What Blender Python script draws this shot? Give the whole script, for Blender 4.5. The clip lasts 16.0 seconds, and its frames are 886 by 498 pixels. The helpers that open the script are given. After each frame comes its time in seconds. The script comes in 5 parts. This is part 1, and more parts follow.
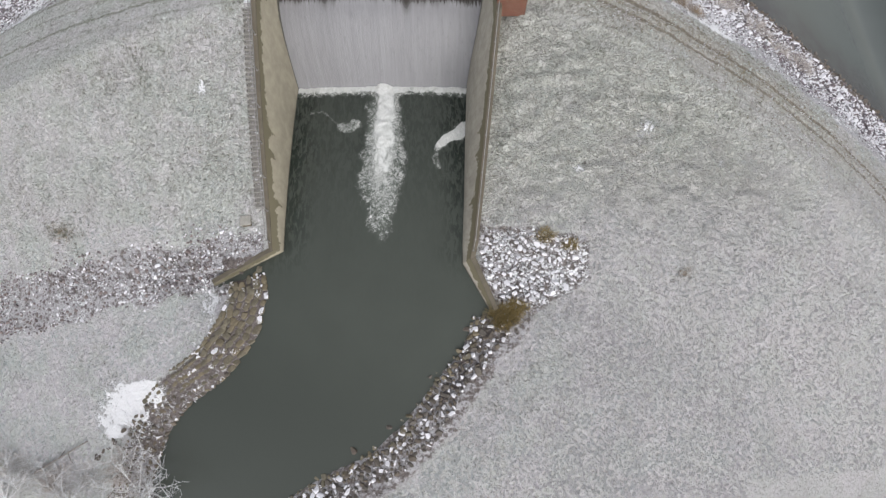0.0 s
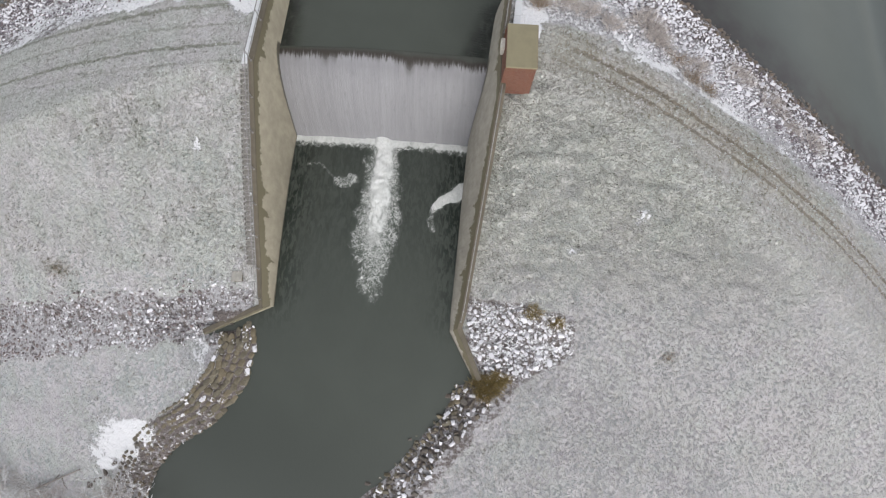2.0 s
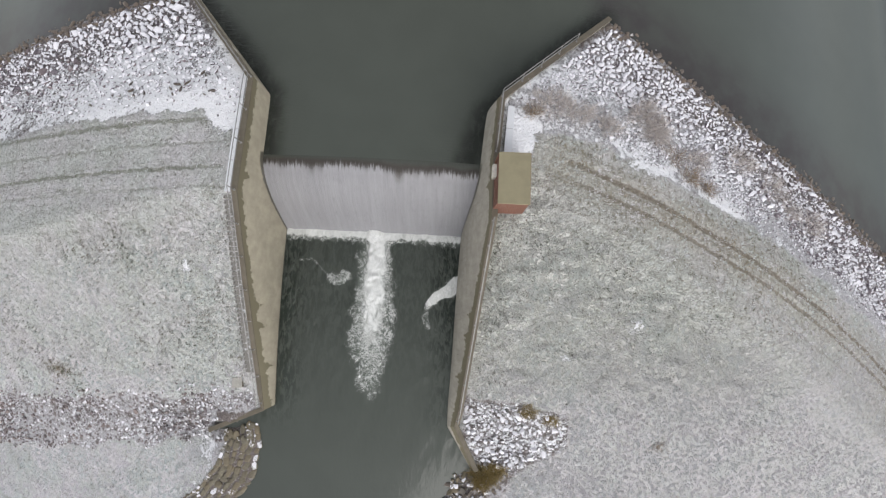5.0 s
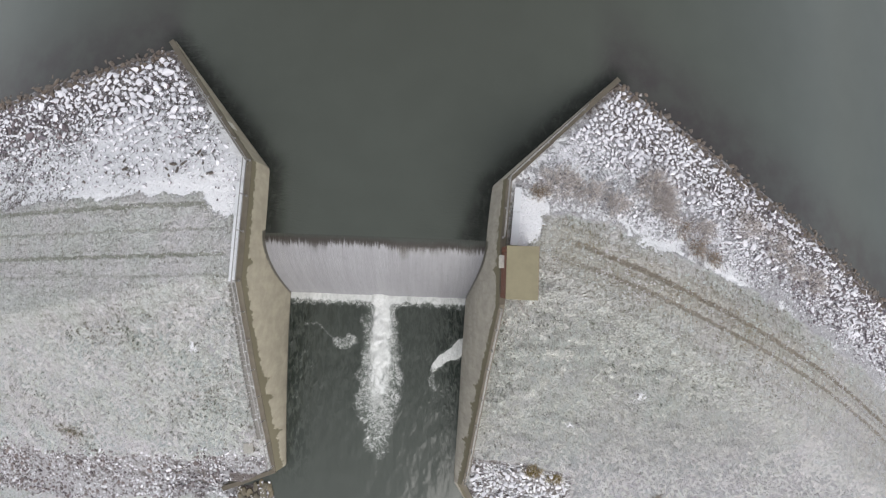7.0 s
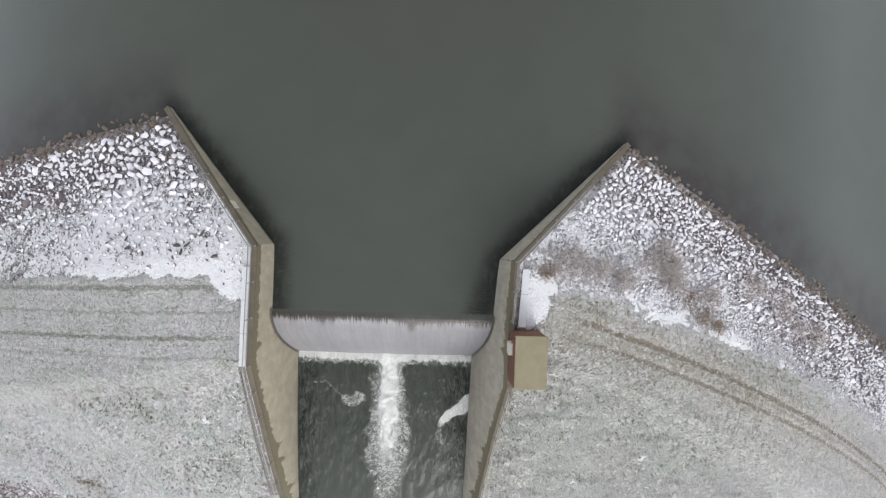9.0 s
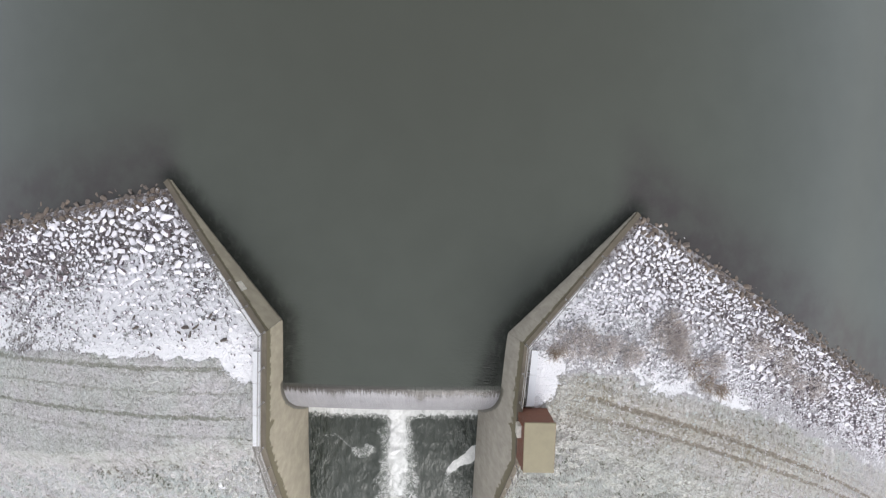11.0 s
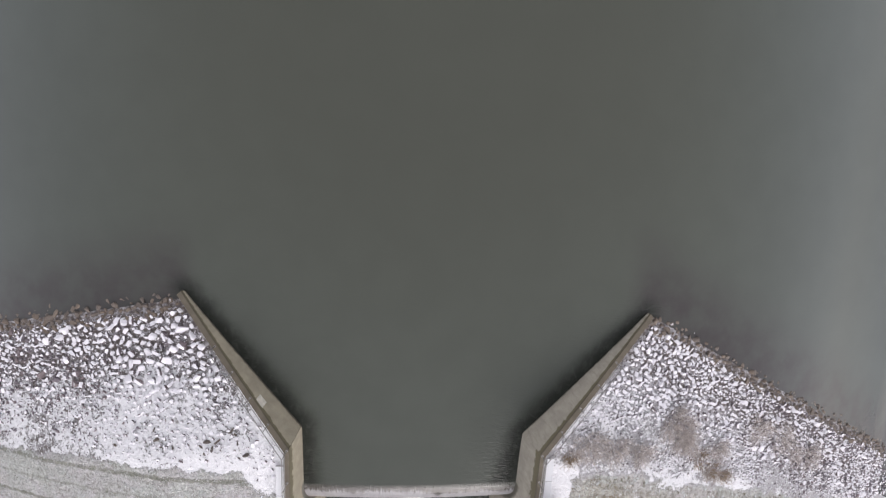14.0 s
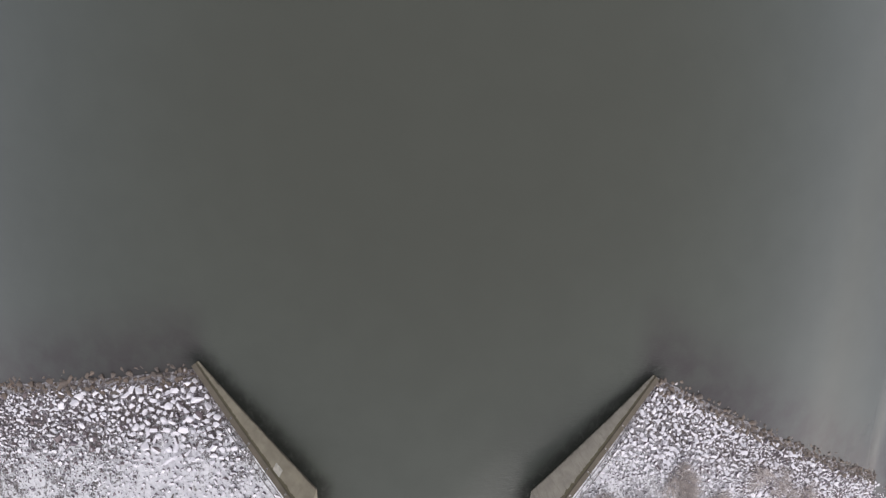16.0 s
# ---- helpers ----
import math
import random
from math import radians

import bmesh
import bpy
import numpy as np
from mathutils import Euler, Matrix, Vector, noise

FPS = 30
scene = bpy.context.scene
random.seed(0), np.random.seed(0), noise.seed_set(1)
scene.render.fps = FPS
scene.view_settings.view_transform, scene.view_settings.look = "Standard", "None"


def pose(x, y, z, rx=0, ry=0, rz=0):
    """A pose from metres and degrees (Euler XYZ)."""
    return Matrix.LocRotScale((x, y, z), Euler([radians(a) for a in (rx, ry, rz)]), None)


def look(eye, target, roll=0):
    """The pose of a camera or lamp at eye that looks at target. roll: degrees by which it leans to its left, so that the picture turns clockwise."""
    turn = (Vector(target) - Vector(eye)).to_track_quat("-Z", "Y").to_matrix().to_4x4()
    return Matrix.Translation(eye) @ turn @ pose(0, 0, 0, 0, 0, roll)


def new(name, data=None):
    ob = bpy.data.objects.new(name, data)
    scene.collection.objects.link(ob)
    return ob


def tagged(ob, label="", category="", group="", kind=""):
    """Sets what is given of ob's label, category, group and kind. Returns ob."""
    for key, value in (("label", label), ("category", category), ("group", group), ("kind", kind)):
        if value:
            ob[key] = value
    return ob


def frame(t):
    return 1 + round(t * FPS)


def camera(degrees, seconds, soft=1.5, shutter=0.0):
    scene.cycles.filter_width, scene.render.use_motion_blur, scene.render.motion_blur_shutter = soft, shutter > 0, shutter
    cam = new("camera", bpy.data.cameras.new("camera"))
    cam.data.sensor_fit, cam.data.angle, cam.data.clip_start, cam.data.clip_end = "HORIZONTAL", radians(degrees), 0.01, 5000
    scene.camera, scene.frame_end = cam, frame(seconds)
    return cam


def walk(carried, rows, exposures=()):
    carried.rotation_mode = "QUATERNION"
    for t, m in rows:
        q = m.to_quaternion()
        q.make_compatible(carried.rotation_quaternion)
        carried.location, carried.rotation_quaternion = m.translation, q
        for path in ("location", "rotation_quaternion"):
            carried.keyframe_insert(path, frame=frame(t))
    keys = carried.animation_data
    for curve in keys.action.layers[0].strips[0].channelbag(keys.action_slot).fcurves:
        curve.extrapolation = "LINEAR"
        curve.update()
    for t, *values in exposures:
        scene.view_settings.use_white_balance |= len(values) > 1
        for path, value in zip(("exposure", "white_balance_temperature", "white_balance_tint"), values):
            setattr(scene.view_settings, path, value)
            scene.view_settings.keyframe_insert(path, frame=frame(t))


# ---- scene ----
cam = camera(92.55, 16.0, soft=1.3)
# seconds, eye in metres, turn in degrees
PATH = [
    (0.0, 6.758, -26.422, 33.293, 18.353, 1.061, 0.445),
    (0.5, 7.033, -24.540, 33.913, 17.556, 0.589, 2.543),
    (1.0, 7.386, -22.498, 34.543, 16.538, 0.426, 3.955),
    (1.5, 7.575, -20.481, 35.139, 15.554, 0.381, 4.610),
    (2.0, 7.693, -18.507, 35.677, 14.553, 0.555, 4.359),
    (2.5, 7.706, -16.451, 36.210, 13.471, 0.630, 4.122),
    (3.0, 7.716, -14.372, 36.662, 12.403, 0.735, 3.895),
    (3.5, 7.700, -12.377, 37.108, 11.461, 0.794, 3.617),
    (4.0, 7.673, -10.238, 37.515, 10.343, 0.847, 3.386),
    (6.5, 6.541, 0.207, 38.775, 5.190, 0.393, 2.321),
    (7.0, 6.222, 2.413, 38.929, 3.971, 0.289, 2.147),
    (7.5, 5.928, 4.489, 39.022, 2.892, 0.196, 1.982),
    (8.0, 5.741, 6.616, 39.104, 1.710, 0.174, 1.870),
    (8.5, 5.487, 8.722, 39.124, 0.548, 0.087, 1.772),
    (9.0, 5.189, 10.724, 39.110, -0.446, -0.052, 1.643),
    (11.5, 3.852, 21.103, 38.310, -5.993, -0.548, 1.227),
    (12.0, 3.553, 22.959, 38.061, -6.798, -0.722, 1.140),
    (12.5, 3.272, 24.626, 37.858, -7.445, -0.887, 1.052),
    (13.0, 2.909, 26.304, 37.704, -7.954, -1.079, 0.997),
    (13.5, 2.475, 27.864, 37.532, -8.291, -1.339, 0.940),
    (14.0, 2.109, 29.525, 37.325, -8.799, -1.531, 0.907),
    (14.5, 1.821, 31.126, 37.163, -9.198, -1.666, 0.767),
    (15.0, 1.552, 32.812, 37.009, -9.719, -1.804, 0.664),
    (15.5, 1.110, 34.510, 36.752, -10.351, -2.080, 0.682),
    (16.0, 0.910, 36.074, 36.541, -10.859, -2.131, 0.632),
]
walk(cam, [(t, pose(*row)) for t, *row in PATH], [(0, 0.14, 6500, 10), (4, 0.20, 6500, 10), (7, 0.26, 6500, 10), (9, 0.36, 6450, 10), (12, 0.56, 6500, 13), (13.5, 0.48, 6600, 15), (15, 0.36, 6600, 16), (16, 0.36, 6600, 16)])

# ---- light ----
world = bpy.data.worlds.new("overcast_sky")
scene.world = world
world.use_nodes = True
wn = world.node_tree
sky = wn.nodes.new("ShaderNodeTexSky")
sky.sky_type = "NISHITA"
sky.sun_disc = False
sky.sun_elevation, sky.sun_rotation = radians(30), radians(160)
sky.air_density, sky.dust_density, sky.ozone_density = 1.0, 1.0, 1.5
grey = wn.nodes.new("ShaderNodeHueSaturation")
grey.inputs["Saturation"].default_value = 0.17
wn.links.new(sky.outputs["Color"], grey.inputs["Color"])
cast = wn.nodes.new("ShaderNodeMix")
cast.data_type, cast.blend_type = "RGBA", "MULTIPLY"
cast.inputs[0].default_value, cast.inputs[7].default_value = 1.0, (1.006, 0.998, 1.0, 1)
wn.links.new(grey.outputs["Color"], cast.inputs[6])
wn.links.new(cast.outputs[2], wn.nodes["Background"].inputs["Color"])
wn.nodes["Background"].inputs["Strength"].default_value = 0.20
sun = new("sun", bpy.data.lights.new("sun", "SUN"))
sun.data.energy, sun.data.angle, sun.data.color = 0.95, radians(36), (1.0, 0.97, 0.93)
sun.matrix_world = look((0, 0, 60), (-12, 32, 40.5))

# ---- levels and plan ----
RES, POOL = 6.42, 0.30  # water levels above the stilling pool's floor datum


def fall(x, y):
    """How far the land and the water lie below the datum, away from the spillway."""
    return 0.0045 * np.minimum(np.abs(x), 58) ** 2 + 0.0060 * np.clip(-np.asarray(y, float), 0, 50) ** 2


TABLE = np.random.RandomState(5).rand(256, 256)


def grain(x, y, size, octaves=3, shift=0):
    """Smooth noise from 0 to 1, with lumps of the given size in metres."""
    total, weight, amount = 0.0, 1.0, 0.0
    x, y = np.asarray(x, float) / size + 31.7 * shift, np.asarray(y, float) / size + 17.3 * shift
    for _ in range(octaves):
        i, j = np.floor(x).astype(int), np.floor(y).astype(int)
        u, v = x - i, y - j
        u, v = u * u * (3 - 2 * u), v * v * (3 - 2 * v)
        a, b = TABLE[i % 256, j % 256], TABLE[(i + 1) % 256, j % 256]
        c, d = TABLE[i % 256, (j + 1) % 256], TABLE[(i + 1) % 256, (j + 1) % 256]
        total = total + weight * ((a * (1 - u) + b * u) * (1 - v) + (c * (1 - u) + d * u) * v)
        amount += weight
        weight, x, y = weight * 0.5, x * 2.03 + 9.1, y * 2.03 + 4.7
    return total / amount


def step(a, b, v):
    t = np.clip((np.asarray(v, float) - a) / (b - a), 0, 1)
    return t * t * (3 - 2 * t)


def near_line(x, y, line):
    """The distance from a polyline."""
    best = np.full(np.shape(x), 1e9)
    for (ax, ay), (bx, by) in zip(line, line[1:]):
        dx, dy = bx - ax, by - ay
        t = np.clip(((x - ax) * dx + (y - ay) * dy) / (dx * dx + dy * dy), 0, 1)
        best = np.minimum(best, np.hypot(x - ax - t * dx, y - ay - t * dy))
    return best


def inside(x, y, ring):
    odd = np.zeros(np.shape(x), bool)
    for (ax, ay), (bx, by) in zip(ring, ring[1:] + ring[:1]):
        if ay != by:
            odd ^= ((ay > y) != (by > y)) & (x < (bx - ax) * (y - ay) / (by - ay) + ax)
    return odd


# Stations of the training walls: face at its foot (x, y, z), face at its top (x, y, z).
WEST = [(-16.7, 21.1, 6.4, -16.9, 21.1, 6.75), (-7.9, 10.5, 6.4, -8.05, 10.35, 9.3), (-7.8, 5.2, 0.3, -8.18, 5.2, 9.3),
        (-7.8, 1.7, 0.3, -8.30, 1.7, 9.2), (-7.8, -2.8, 0.3, -8.42, -2.8, 6.75), (-7.78, -7.7, 0.3, -8.47, -7.7, 4.4),
        (-7.76, -12.4, 0.3, -8.53, -12.4, 2.2), (-7.75, -15.2, 0.3, -8.4, -15.45, 1.35), (-13.8, -18.05, 0.3, -13.65, -17.9, 0.95)]
EAST = [(19.65, 19.4, 6.4, 19.85, 19.4, 6.75), (9.7, 9.8, 6.4, 10.5, 9.75, 9.3), (8.2, 5.1, 0.3, 10.15, 5.1, 9.3),
        (8.15, 0.7, 0.3, 10.2, 0.7, 9.15), (7.97, -4.5, 0.3, 9.72, -4.5, 5.7), (7.85, -9.7, 0.3, 9.2, -9.7, 3.5),
        (7.68, -14.6, 0.3, 8.7, -14.6, 1.75), (7.7, -16.2, 0.3, 8.45, -16.0, 1.3), (10.1, -20.2, 0.3, 10.45, -20.1, 0.85)]
BANK_W = [(-13.8, -18.1), (-9.4, -16.9), (-9.0, -18.7), (-9.9, -22.4), (-12.6, -25.7), (-15.8, -27.8), (-17.8, -29.9), (-18.7, -31.9), (-20.5, -36.5), (-26, -44), (-38, -54), (-90, -70)]
BANK_E = [(10.1, -20.2), (8.7, -20.5), (7.3, -23.3), (4.9, -26.4), (3.0, -28.9), (0.2, -31.4), (-4.7, -33.8), (-8.2, -36), (-14, -40.5), (-24, -52), (-40, -64), (-90, -84)]
CHANNEL = ([(-17.1, 34), (-17.1, 21.4), (-8.05, 10.45), (-8.18, 5.2), (-8.30, 1.7), (-8.42, -2.8), (-8.47, -7.7), (-8.53, -12.4), (-8.4, -15.3)]
           + BANK_W + BANK_E[::-1] + [(8.45, -15.9), (8.7, -14.6), (9.2, -9.7), (9.72, -4.5), (10.2, 0.7), (10.15, 5.1), (10.5, 9.75), (20.0, 19.6), (20.0, 34)])

def track(x):
    """The outer wheel rut along the dam's eastern crest."""
    return 5.2 - 0.315 * (x - 16.2) - 0.0040 * (x - 16.2) ** 2


def grass_edge(x):
    """How far from the lake's edge the mown grass begins."""
    return np.interp(x, (-60, -32, -25, -17, -12, -10.9, -9.9, 9, 13.6, 17.2, 20.6, 25, 32, 45, 60), (9.5, 10.8, 11.5, 12.5, 13.3, 14.4, 15.3, 14.6, 13.2, 11.8, 11.1, 10.4, 9.0, 8.2, 7.9))


def shore(x):
    return np.where(x > 0, 19.45 - 0.55 * (x - 19.6), 20.55 + 0.19 * (x + 16.7))


def inland(x, y):
    return (shore(x) - y) * np.where(x > 0, 0.876, 0.982)


def land(x, y):
    """The ground before the dome of the land is taken off."""
    x, y = np.asarray(x, float), np.asarray(y, float)
    d = inland(x, y)
    crest = 8.9 - 0.055 * np.clip(np.abs(x) - 18, 0, 60)
    rise, brow, slope = np.where(x > 0, 11.0, 11.5), np.where(x > 0, 16.5, 19.5), np.where(x > 0, 0.43, 0.48)
    z = np.where(d < rise, RES + (crest - RES) * np.minimum(d, rise) / rise, crest - slope * np.maximum(d - brow, 0))
    z = z + 0.85 * np.exp(-(((x - 12.0) / 1.5) ** 2) - ((y - 0.9) / 1.0) ** 2)  # turf heaped against the house
    z = np.where(d < 0, RES + 0.35 * d, z)
    foot = 0.85 + 0.6 * grain(x, y, 9, 2, 3)
    z = np.where(d > 5, np.maximum(z, foot) + 0.25 * np.exp(-np.abs(z - foot) * 2), z)
    bank = np.minimum(near_line(x, y, BANK_W), near_line(x, y, BANK_E))
    z = np.where((bank < 5) & (y < -17), np.minimum(z, POOL + 0.05 + 0.30 * bank), z)
    hole = inside(x, y, CHANNEL)
    floor_z = np.where(y > 4, 3.2, np.where(y > -17, -1.8, POOL - 0.15 - 0.32 * bank))
    return np.where(hole, np.maximum(floor_z, -2.2), np.maximum(z, -8))


def ground_z(x, y):
    return land(x, y) - fall(x, y)


def at_ground(x, y):
    return float(ground_z(np.array([x]), np.array([y]))[0])


# ---- materials ----
class Nodes:
    """A short way to write node trees."""

    def __init__(self, name):
        self.mat = bpy.data.materials.new(name)
        self.mat.use_nodes = True
        self.t = self.mat.node_tree
        self.bsdf = self.t.nodes["Principled BSDF"]
        self.where = self.t.nodes.new("ShaderNodeTexCoord").outputs["Object"]
        self.place = self.t.nodes.new("ShaderNodeNewGeometry").outputs["Position"]

    def put(self, value, socket):
        if isinstance(value, bpy.types.NodeSocket):
            self.t.links.new(value, socket)
        elif isinstance(value, tuple) and len(value) == 3 and socket.type == "RGBA":
            socket.default_value = (*value, 1)
        else:
            socket.default_value = value

    def noise(self, size, detail=3.0, rough=0.55, at=None, stretch=None, warp=0.0):
        """Noise with lumps of about that size in metres."""
        at = at or self.place
        if stretch:
            m = self.t.nodes.new("ShaderNodeMapping")
            m.inputs["Scale"].default_value = stretch
            self.t.links.new(at, m.inputs["Vector"])
            at = m.outputs["Vector"]
        n = self.t.nodes.new("ShaderNodeTexNoise")
        n.inputs["Scale"].default_value, n.inputs["Detail"].default_value = 1 / size, detail
        n.inputs["Roughness"].default_value, n.inputs["Distortion"].default_value = rough, warp
        self.t.links.new(at, n.inputs["Vector"])
        return n.outputs["Fac"]

    def cells(self, size, at=None, feature="F1", out="Distance"):
        n = self.t.nodes.new("ShaderNodeTexVoronoi")
        n.feature = feature
        n.inputs["Scale"].default_value = 1 / size
        self.t.links.new(at or self.place, n.inputs["Vector"])
        return n.outputs[out]

    def math(self, op, a, b=0.0):
        n = self.t.nodes.new("ShaderNodeMath")
        n.operation = op
        self.put(a, n.inputs[0]), self.put(b, n.inputs[1])
        return n.outputs[0]

    def ramp(self, v, lo, hi, a=0.0, b=1.0):
        n = self.t.nodes.new("ShaderNodeMapRange")
        n.interpolation_type = "SMOOTHSTEP"
        for value, key in ((v, "Value"), (lo, "From Min"), (hi, "From Max"), (a, "To Min"), (b, "To Max")):
            self.put(value, n.inputs[key])
        return n.outputs["Result"]

    def mix(self, f, a, b):
        n = self.t.nodes.new("ShaderNodeMix")
        n.data_type = "RGBA"
        self.put(f, n.inputs[0]), self.put(a, n.inputs[6]), self.put(b, n.inputs[7])
        return n.outputs[2]

    def attr(self, name):
        n = self.t.nodes.new("ShaderNodeAttribute")
        n.attribute_name = name
        return n.outputs["Fac"]

    def up(self):
        g = self.t.nodes.new("ShaderNodeNewGeometry")
        s = self.t.nodes.new("ShaderNodeSeparateXYZ")
        self.t.links.new(g.outputs["Normal"], s.inputs[0])
        return s.outputs["Z"]

    def island(self):
        return self.t.nodes.new("ShaderNodeNewGeometry").outputs["Random Per Island"]

    def each(self):
        return self.t.nodes.new("ShaderNodeObjectInfo").outputs["Random"]

    def bump(self, height, depth, strength=1.0):
        n = self.t.nodes.new("ShaderNodeBump")
        n.inputs["Strength"].default_value, n.inputs["Distance"].default_value = strength, depth
        self.put(height, n.inputs["Height"])
        self.t.links.new(n.outputs["Normal"], self.bsdf.inputs["Normal"])

    def done(self, colour, rough=0.8, metal=0.0, **more):
        self.put(colour, self.bsdf.inputs["Base Color"]), self.put(rough, self.bsdf.inputs["Roughness"])
        self.bsdf.inputs["Metallic"].default_value = metal
        for key, value in more.items():
            self.put(value, self.bsdf.inputs[key.replace("_", " ")])
        return self.mat


def ground_material():
    n = Nodes("frosted_grass")
    fine, mid, big = n.noise(0.07, 3, 0.65), n.noise(0.38, 4, 0.6, warp=0.6), n.noise(4.5, 4, 0.6)
    blades = n.noise(0.21, 4, 0.68, stretch=(1.0, 0.55, 1.0), warp=1.0)
    flow = n.t.nodes.new("ShaderNodeCombineXYZ")
    sep = n.t.nodes.new("ShaderNodeSeparateXYZ")
    n.t.links.new(n.place, sep.inputs[0])
    lane = n.attr("lane")
    n.put(n.math("MULTIPLY", sep.outputs["X"], 0.05), flow.inputs[0]), n.put(lane, flow.inputs[1])
    lines = n.noise(0.34, 3, 0.65, at=flow.outputs[0], warp=0.25)
    grass = n.mix(n.ramp(mid, 0.35, 0.7), (0.15, 0.148, 0.112), (0.31, 0.295, 0.24))
    grass = n.mix(n.ramp(big, 0.35, 0.7, 0.0, 0.7), grass, (0.165, 0.175, 0.115))
    cover = n.math("ADD", n.math("MULTIPLY", blades, 3.2), n.math("MULTIPLY", fine, 0.6))
    cover = n.math("ADD", cover, n.math("MULTIPLY", mid, 1.5))
    cover = n.math("ADD", cover, n.math("MULTIPLY", n.math("SUBTRACT", n.noise(1.6, 4, 0.65), 0.5), 0.9))
    cover = n.math("ADD", cover, n.math("MULTIPLY", n.math("MULTIPLY", n.math("SUBTRACT", lines, 0.5), n.attr("crest")), 1.0))
    frost = n.ramp(n.math("ADD", cover, n.attr("frost")), 2.25, 3.75)
    grass = n.mix(n.math("MULTIPLY", n.attr("dry"), 0.8), grass, n.mix(n.ramp(mid, 0.3, 0.7), (0.20, 0.165, 0.115), (0.34, 0.29, 0.21)))
    rime = n.mix(n.ramp(n.noise(3.4, 4, 0.6), 0.38, 0.62), (0.60, 0.622, 0.605), (0.69, 0.66, 0.69))
    rime = n.mix(n.ramp(n.noise(1.1, 4, 0.65, stretch=(1.0, 0.55, 1.0)), 0.35, 0.7, 0, 0.45), rime, (0.47, 0.47, 0.455))
    rime = n.mix(n.math("MULTIPLY", n.attr("dry"), 0.55), rime, (0.50, 0.47, 0.40))
    rime = n.mix(n.math("MULTIPLY", n.attr("tuss"), 0.6), rime, (0.625, 0.625, 0.575))
    colour = n.mix(frost, grass, rime)
    tuft = n.ramp(n.math("ABSOLUTE", n.math("SUBTRACT", n.noise(0.62, 3, 0.6, stretch=(0.8, 1.0, 1.0), warp=1.0), 0.5)), 0.0, 0.075, 1.0, 0.0)
    # dark crescents between tussocks: unfrosted grass, with the tufts' shade painted in
    shaded_gaps = n.math("MULTIPLY", n.math("MULTIPLY", tuft, n.ramp(mid, 0.42, 0.60, 0.0, 0.5)), n.attr("tuss"))
    colour = n.mix(shaded_gaps, colour, (0.17, 0.165, 0.125))
    colour = n.mix(n.math("MULTIPLY", n.attr("soft"), 0.5), colour, n.mix(n.ramp(mid, 0.35, 0.65), (0.45, 0.43, 0.43), (0.50, 0.49, 0.495)))
    soil = n.mix(n.ramp(fine, 0.3, 0.7), (0.110, 0.094, 0.096), (0.24, 0.205, 0.185))
    soil = n.mix(n.ramp(n.math("ADD", n.noise(0.45, 4, 0.7), n.math("MULTIPLY", n.attr("frost"), 0.25)), 0.60, 0.80, 0.0, 0.75), soil, (0.66, 0.65, 0.68))
    wobble = n.math("MULTIPLY", n.math("SUBTRACT", n.noise(0.7, 4, 0.65), 0.5), 0.7)
    for at, wide, extent in LANES:
        off = n.math("ABSOLUTE", n.math("ADD", n.math("SUBTRACT", lane, at), wobble))
        worn = n.math("MULTIPLY", n.ramp(off, wide, wide * 2.4, extent, 0.0), n.ramp(mid, 0.30, 0.55, 0.45, 1.0))
        side = n.attr("track_east" if at < 4 else "track_west")
        colour = n.mix(n.math("MULTIPLY", worn, side), colour, n.mix(fine, (0.135, 0.105, 0.075), (0.26, 0.215, 0.155)) if at < 4 else (0.20, 0.205, 0.15))
    bare = n.ramp(n.math("ADD", n.attr("soil"), n.math("MULTIPLY", n.math("SUBTRACT", mid, 0.5), 0.9)), 0.35, 0.7)
    colour = n.mix(bare, colour, soil)
    snow = n.ramp(n.math("ADD", n.math("ADD", n.attr("white"), n.math("MULTIPLY", n.math("SUBTRACT", n.noise(0.75, 7, 0.75, warp=0.8), 0.5), 2.7)), n.math("MULTIPLY", n.math("SUBTRACT", n.noise(0.17, 3, 0.6), 0.5), 1.5)), 0.45, 0.70)
    colour = n.mix(snow, colour, (0.86, 0.86, 0.88))
    height = n.math("ADD", n.math("MULTIPLY", blades, 0.9), n.math("MULTIPLY", mid, 2.0))
    height = n.math("SUBTRACT", height, n.math("MULTIPLY", n.math("MULTIPLY", tuft, n.attr("tuss")), 0.35))
    n.bump(n.math("MULTIPLY", height, n.ramp(snow, 0.0, 1.0, 1.0, 0.4)), 0.22, 1.0)
    return n.done(colour, 0.9)


# wheel ruts and worn lines: place across the crest (west ones from 10 on), half width, depth
LANES = ((0.0, 0.13, 0.85), (-1.40, 0.11, 0.75), (-0.6, 0.10, 0.3), (-3.6, 0.08, 0.28), (1.0, 0.07, 0.25), (12.05, 0.07, 0.32), (13.55, 0.09, 0.75), (15.45, 0.06, 0.45), (17.3, 0.11, 0.7))


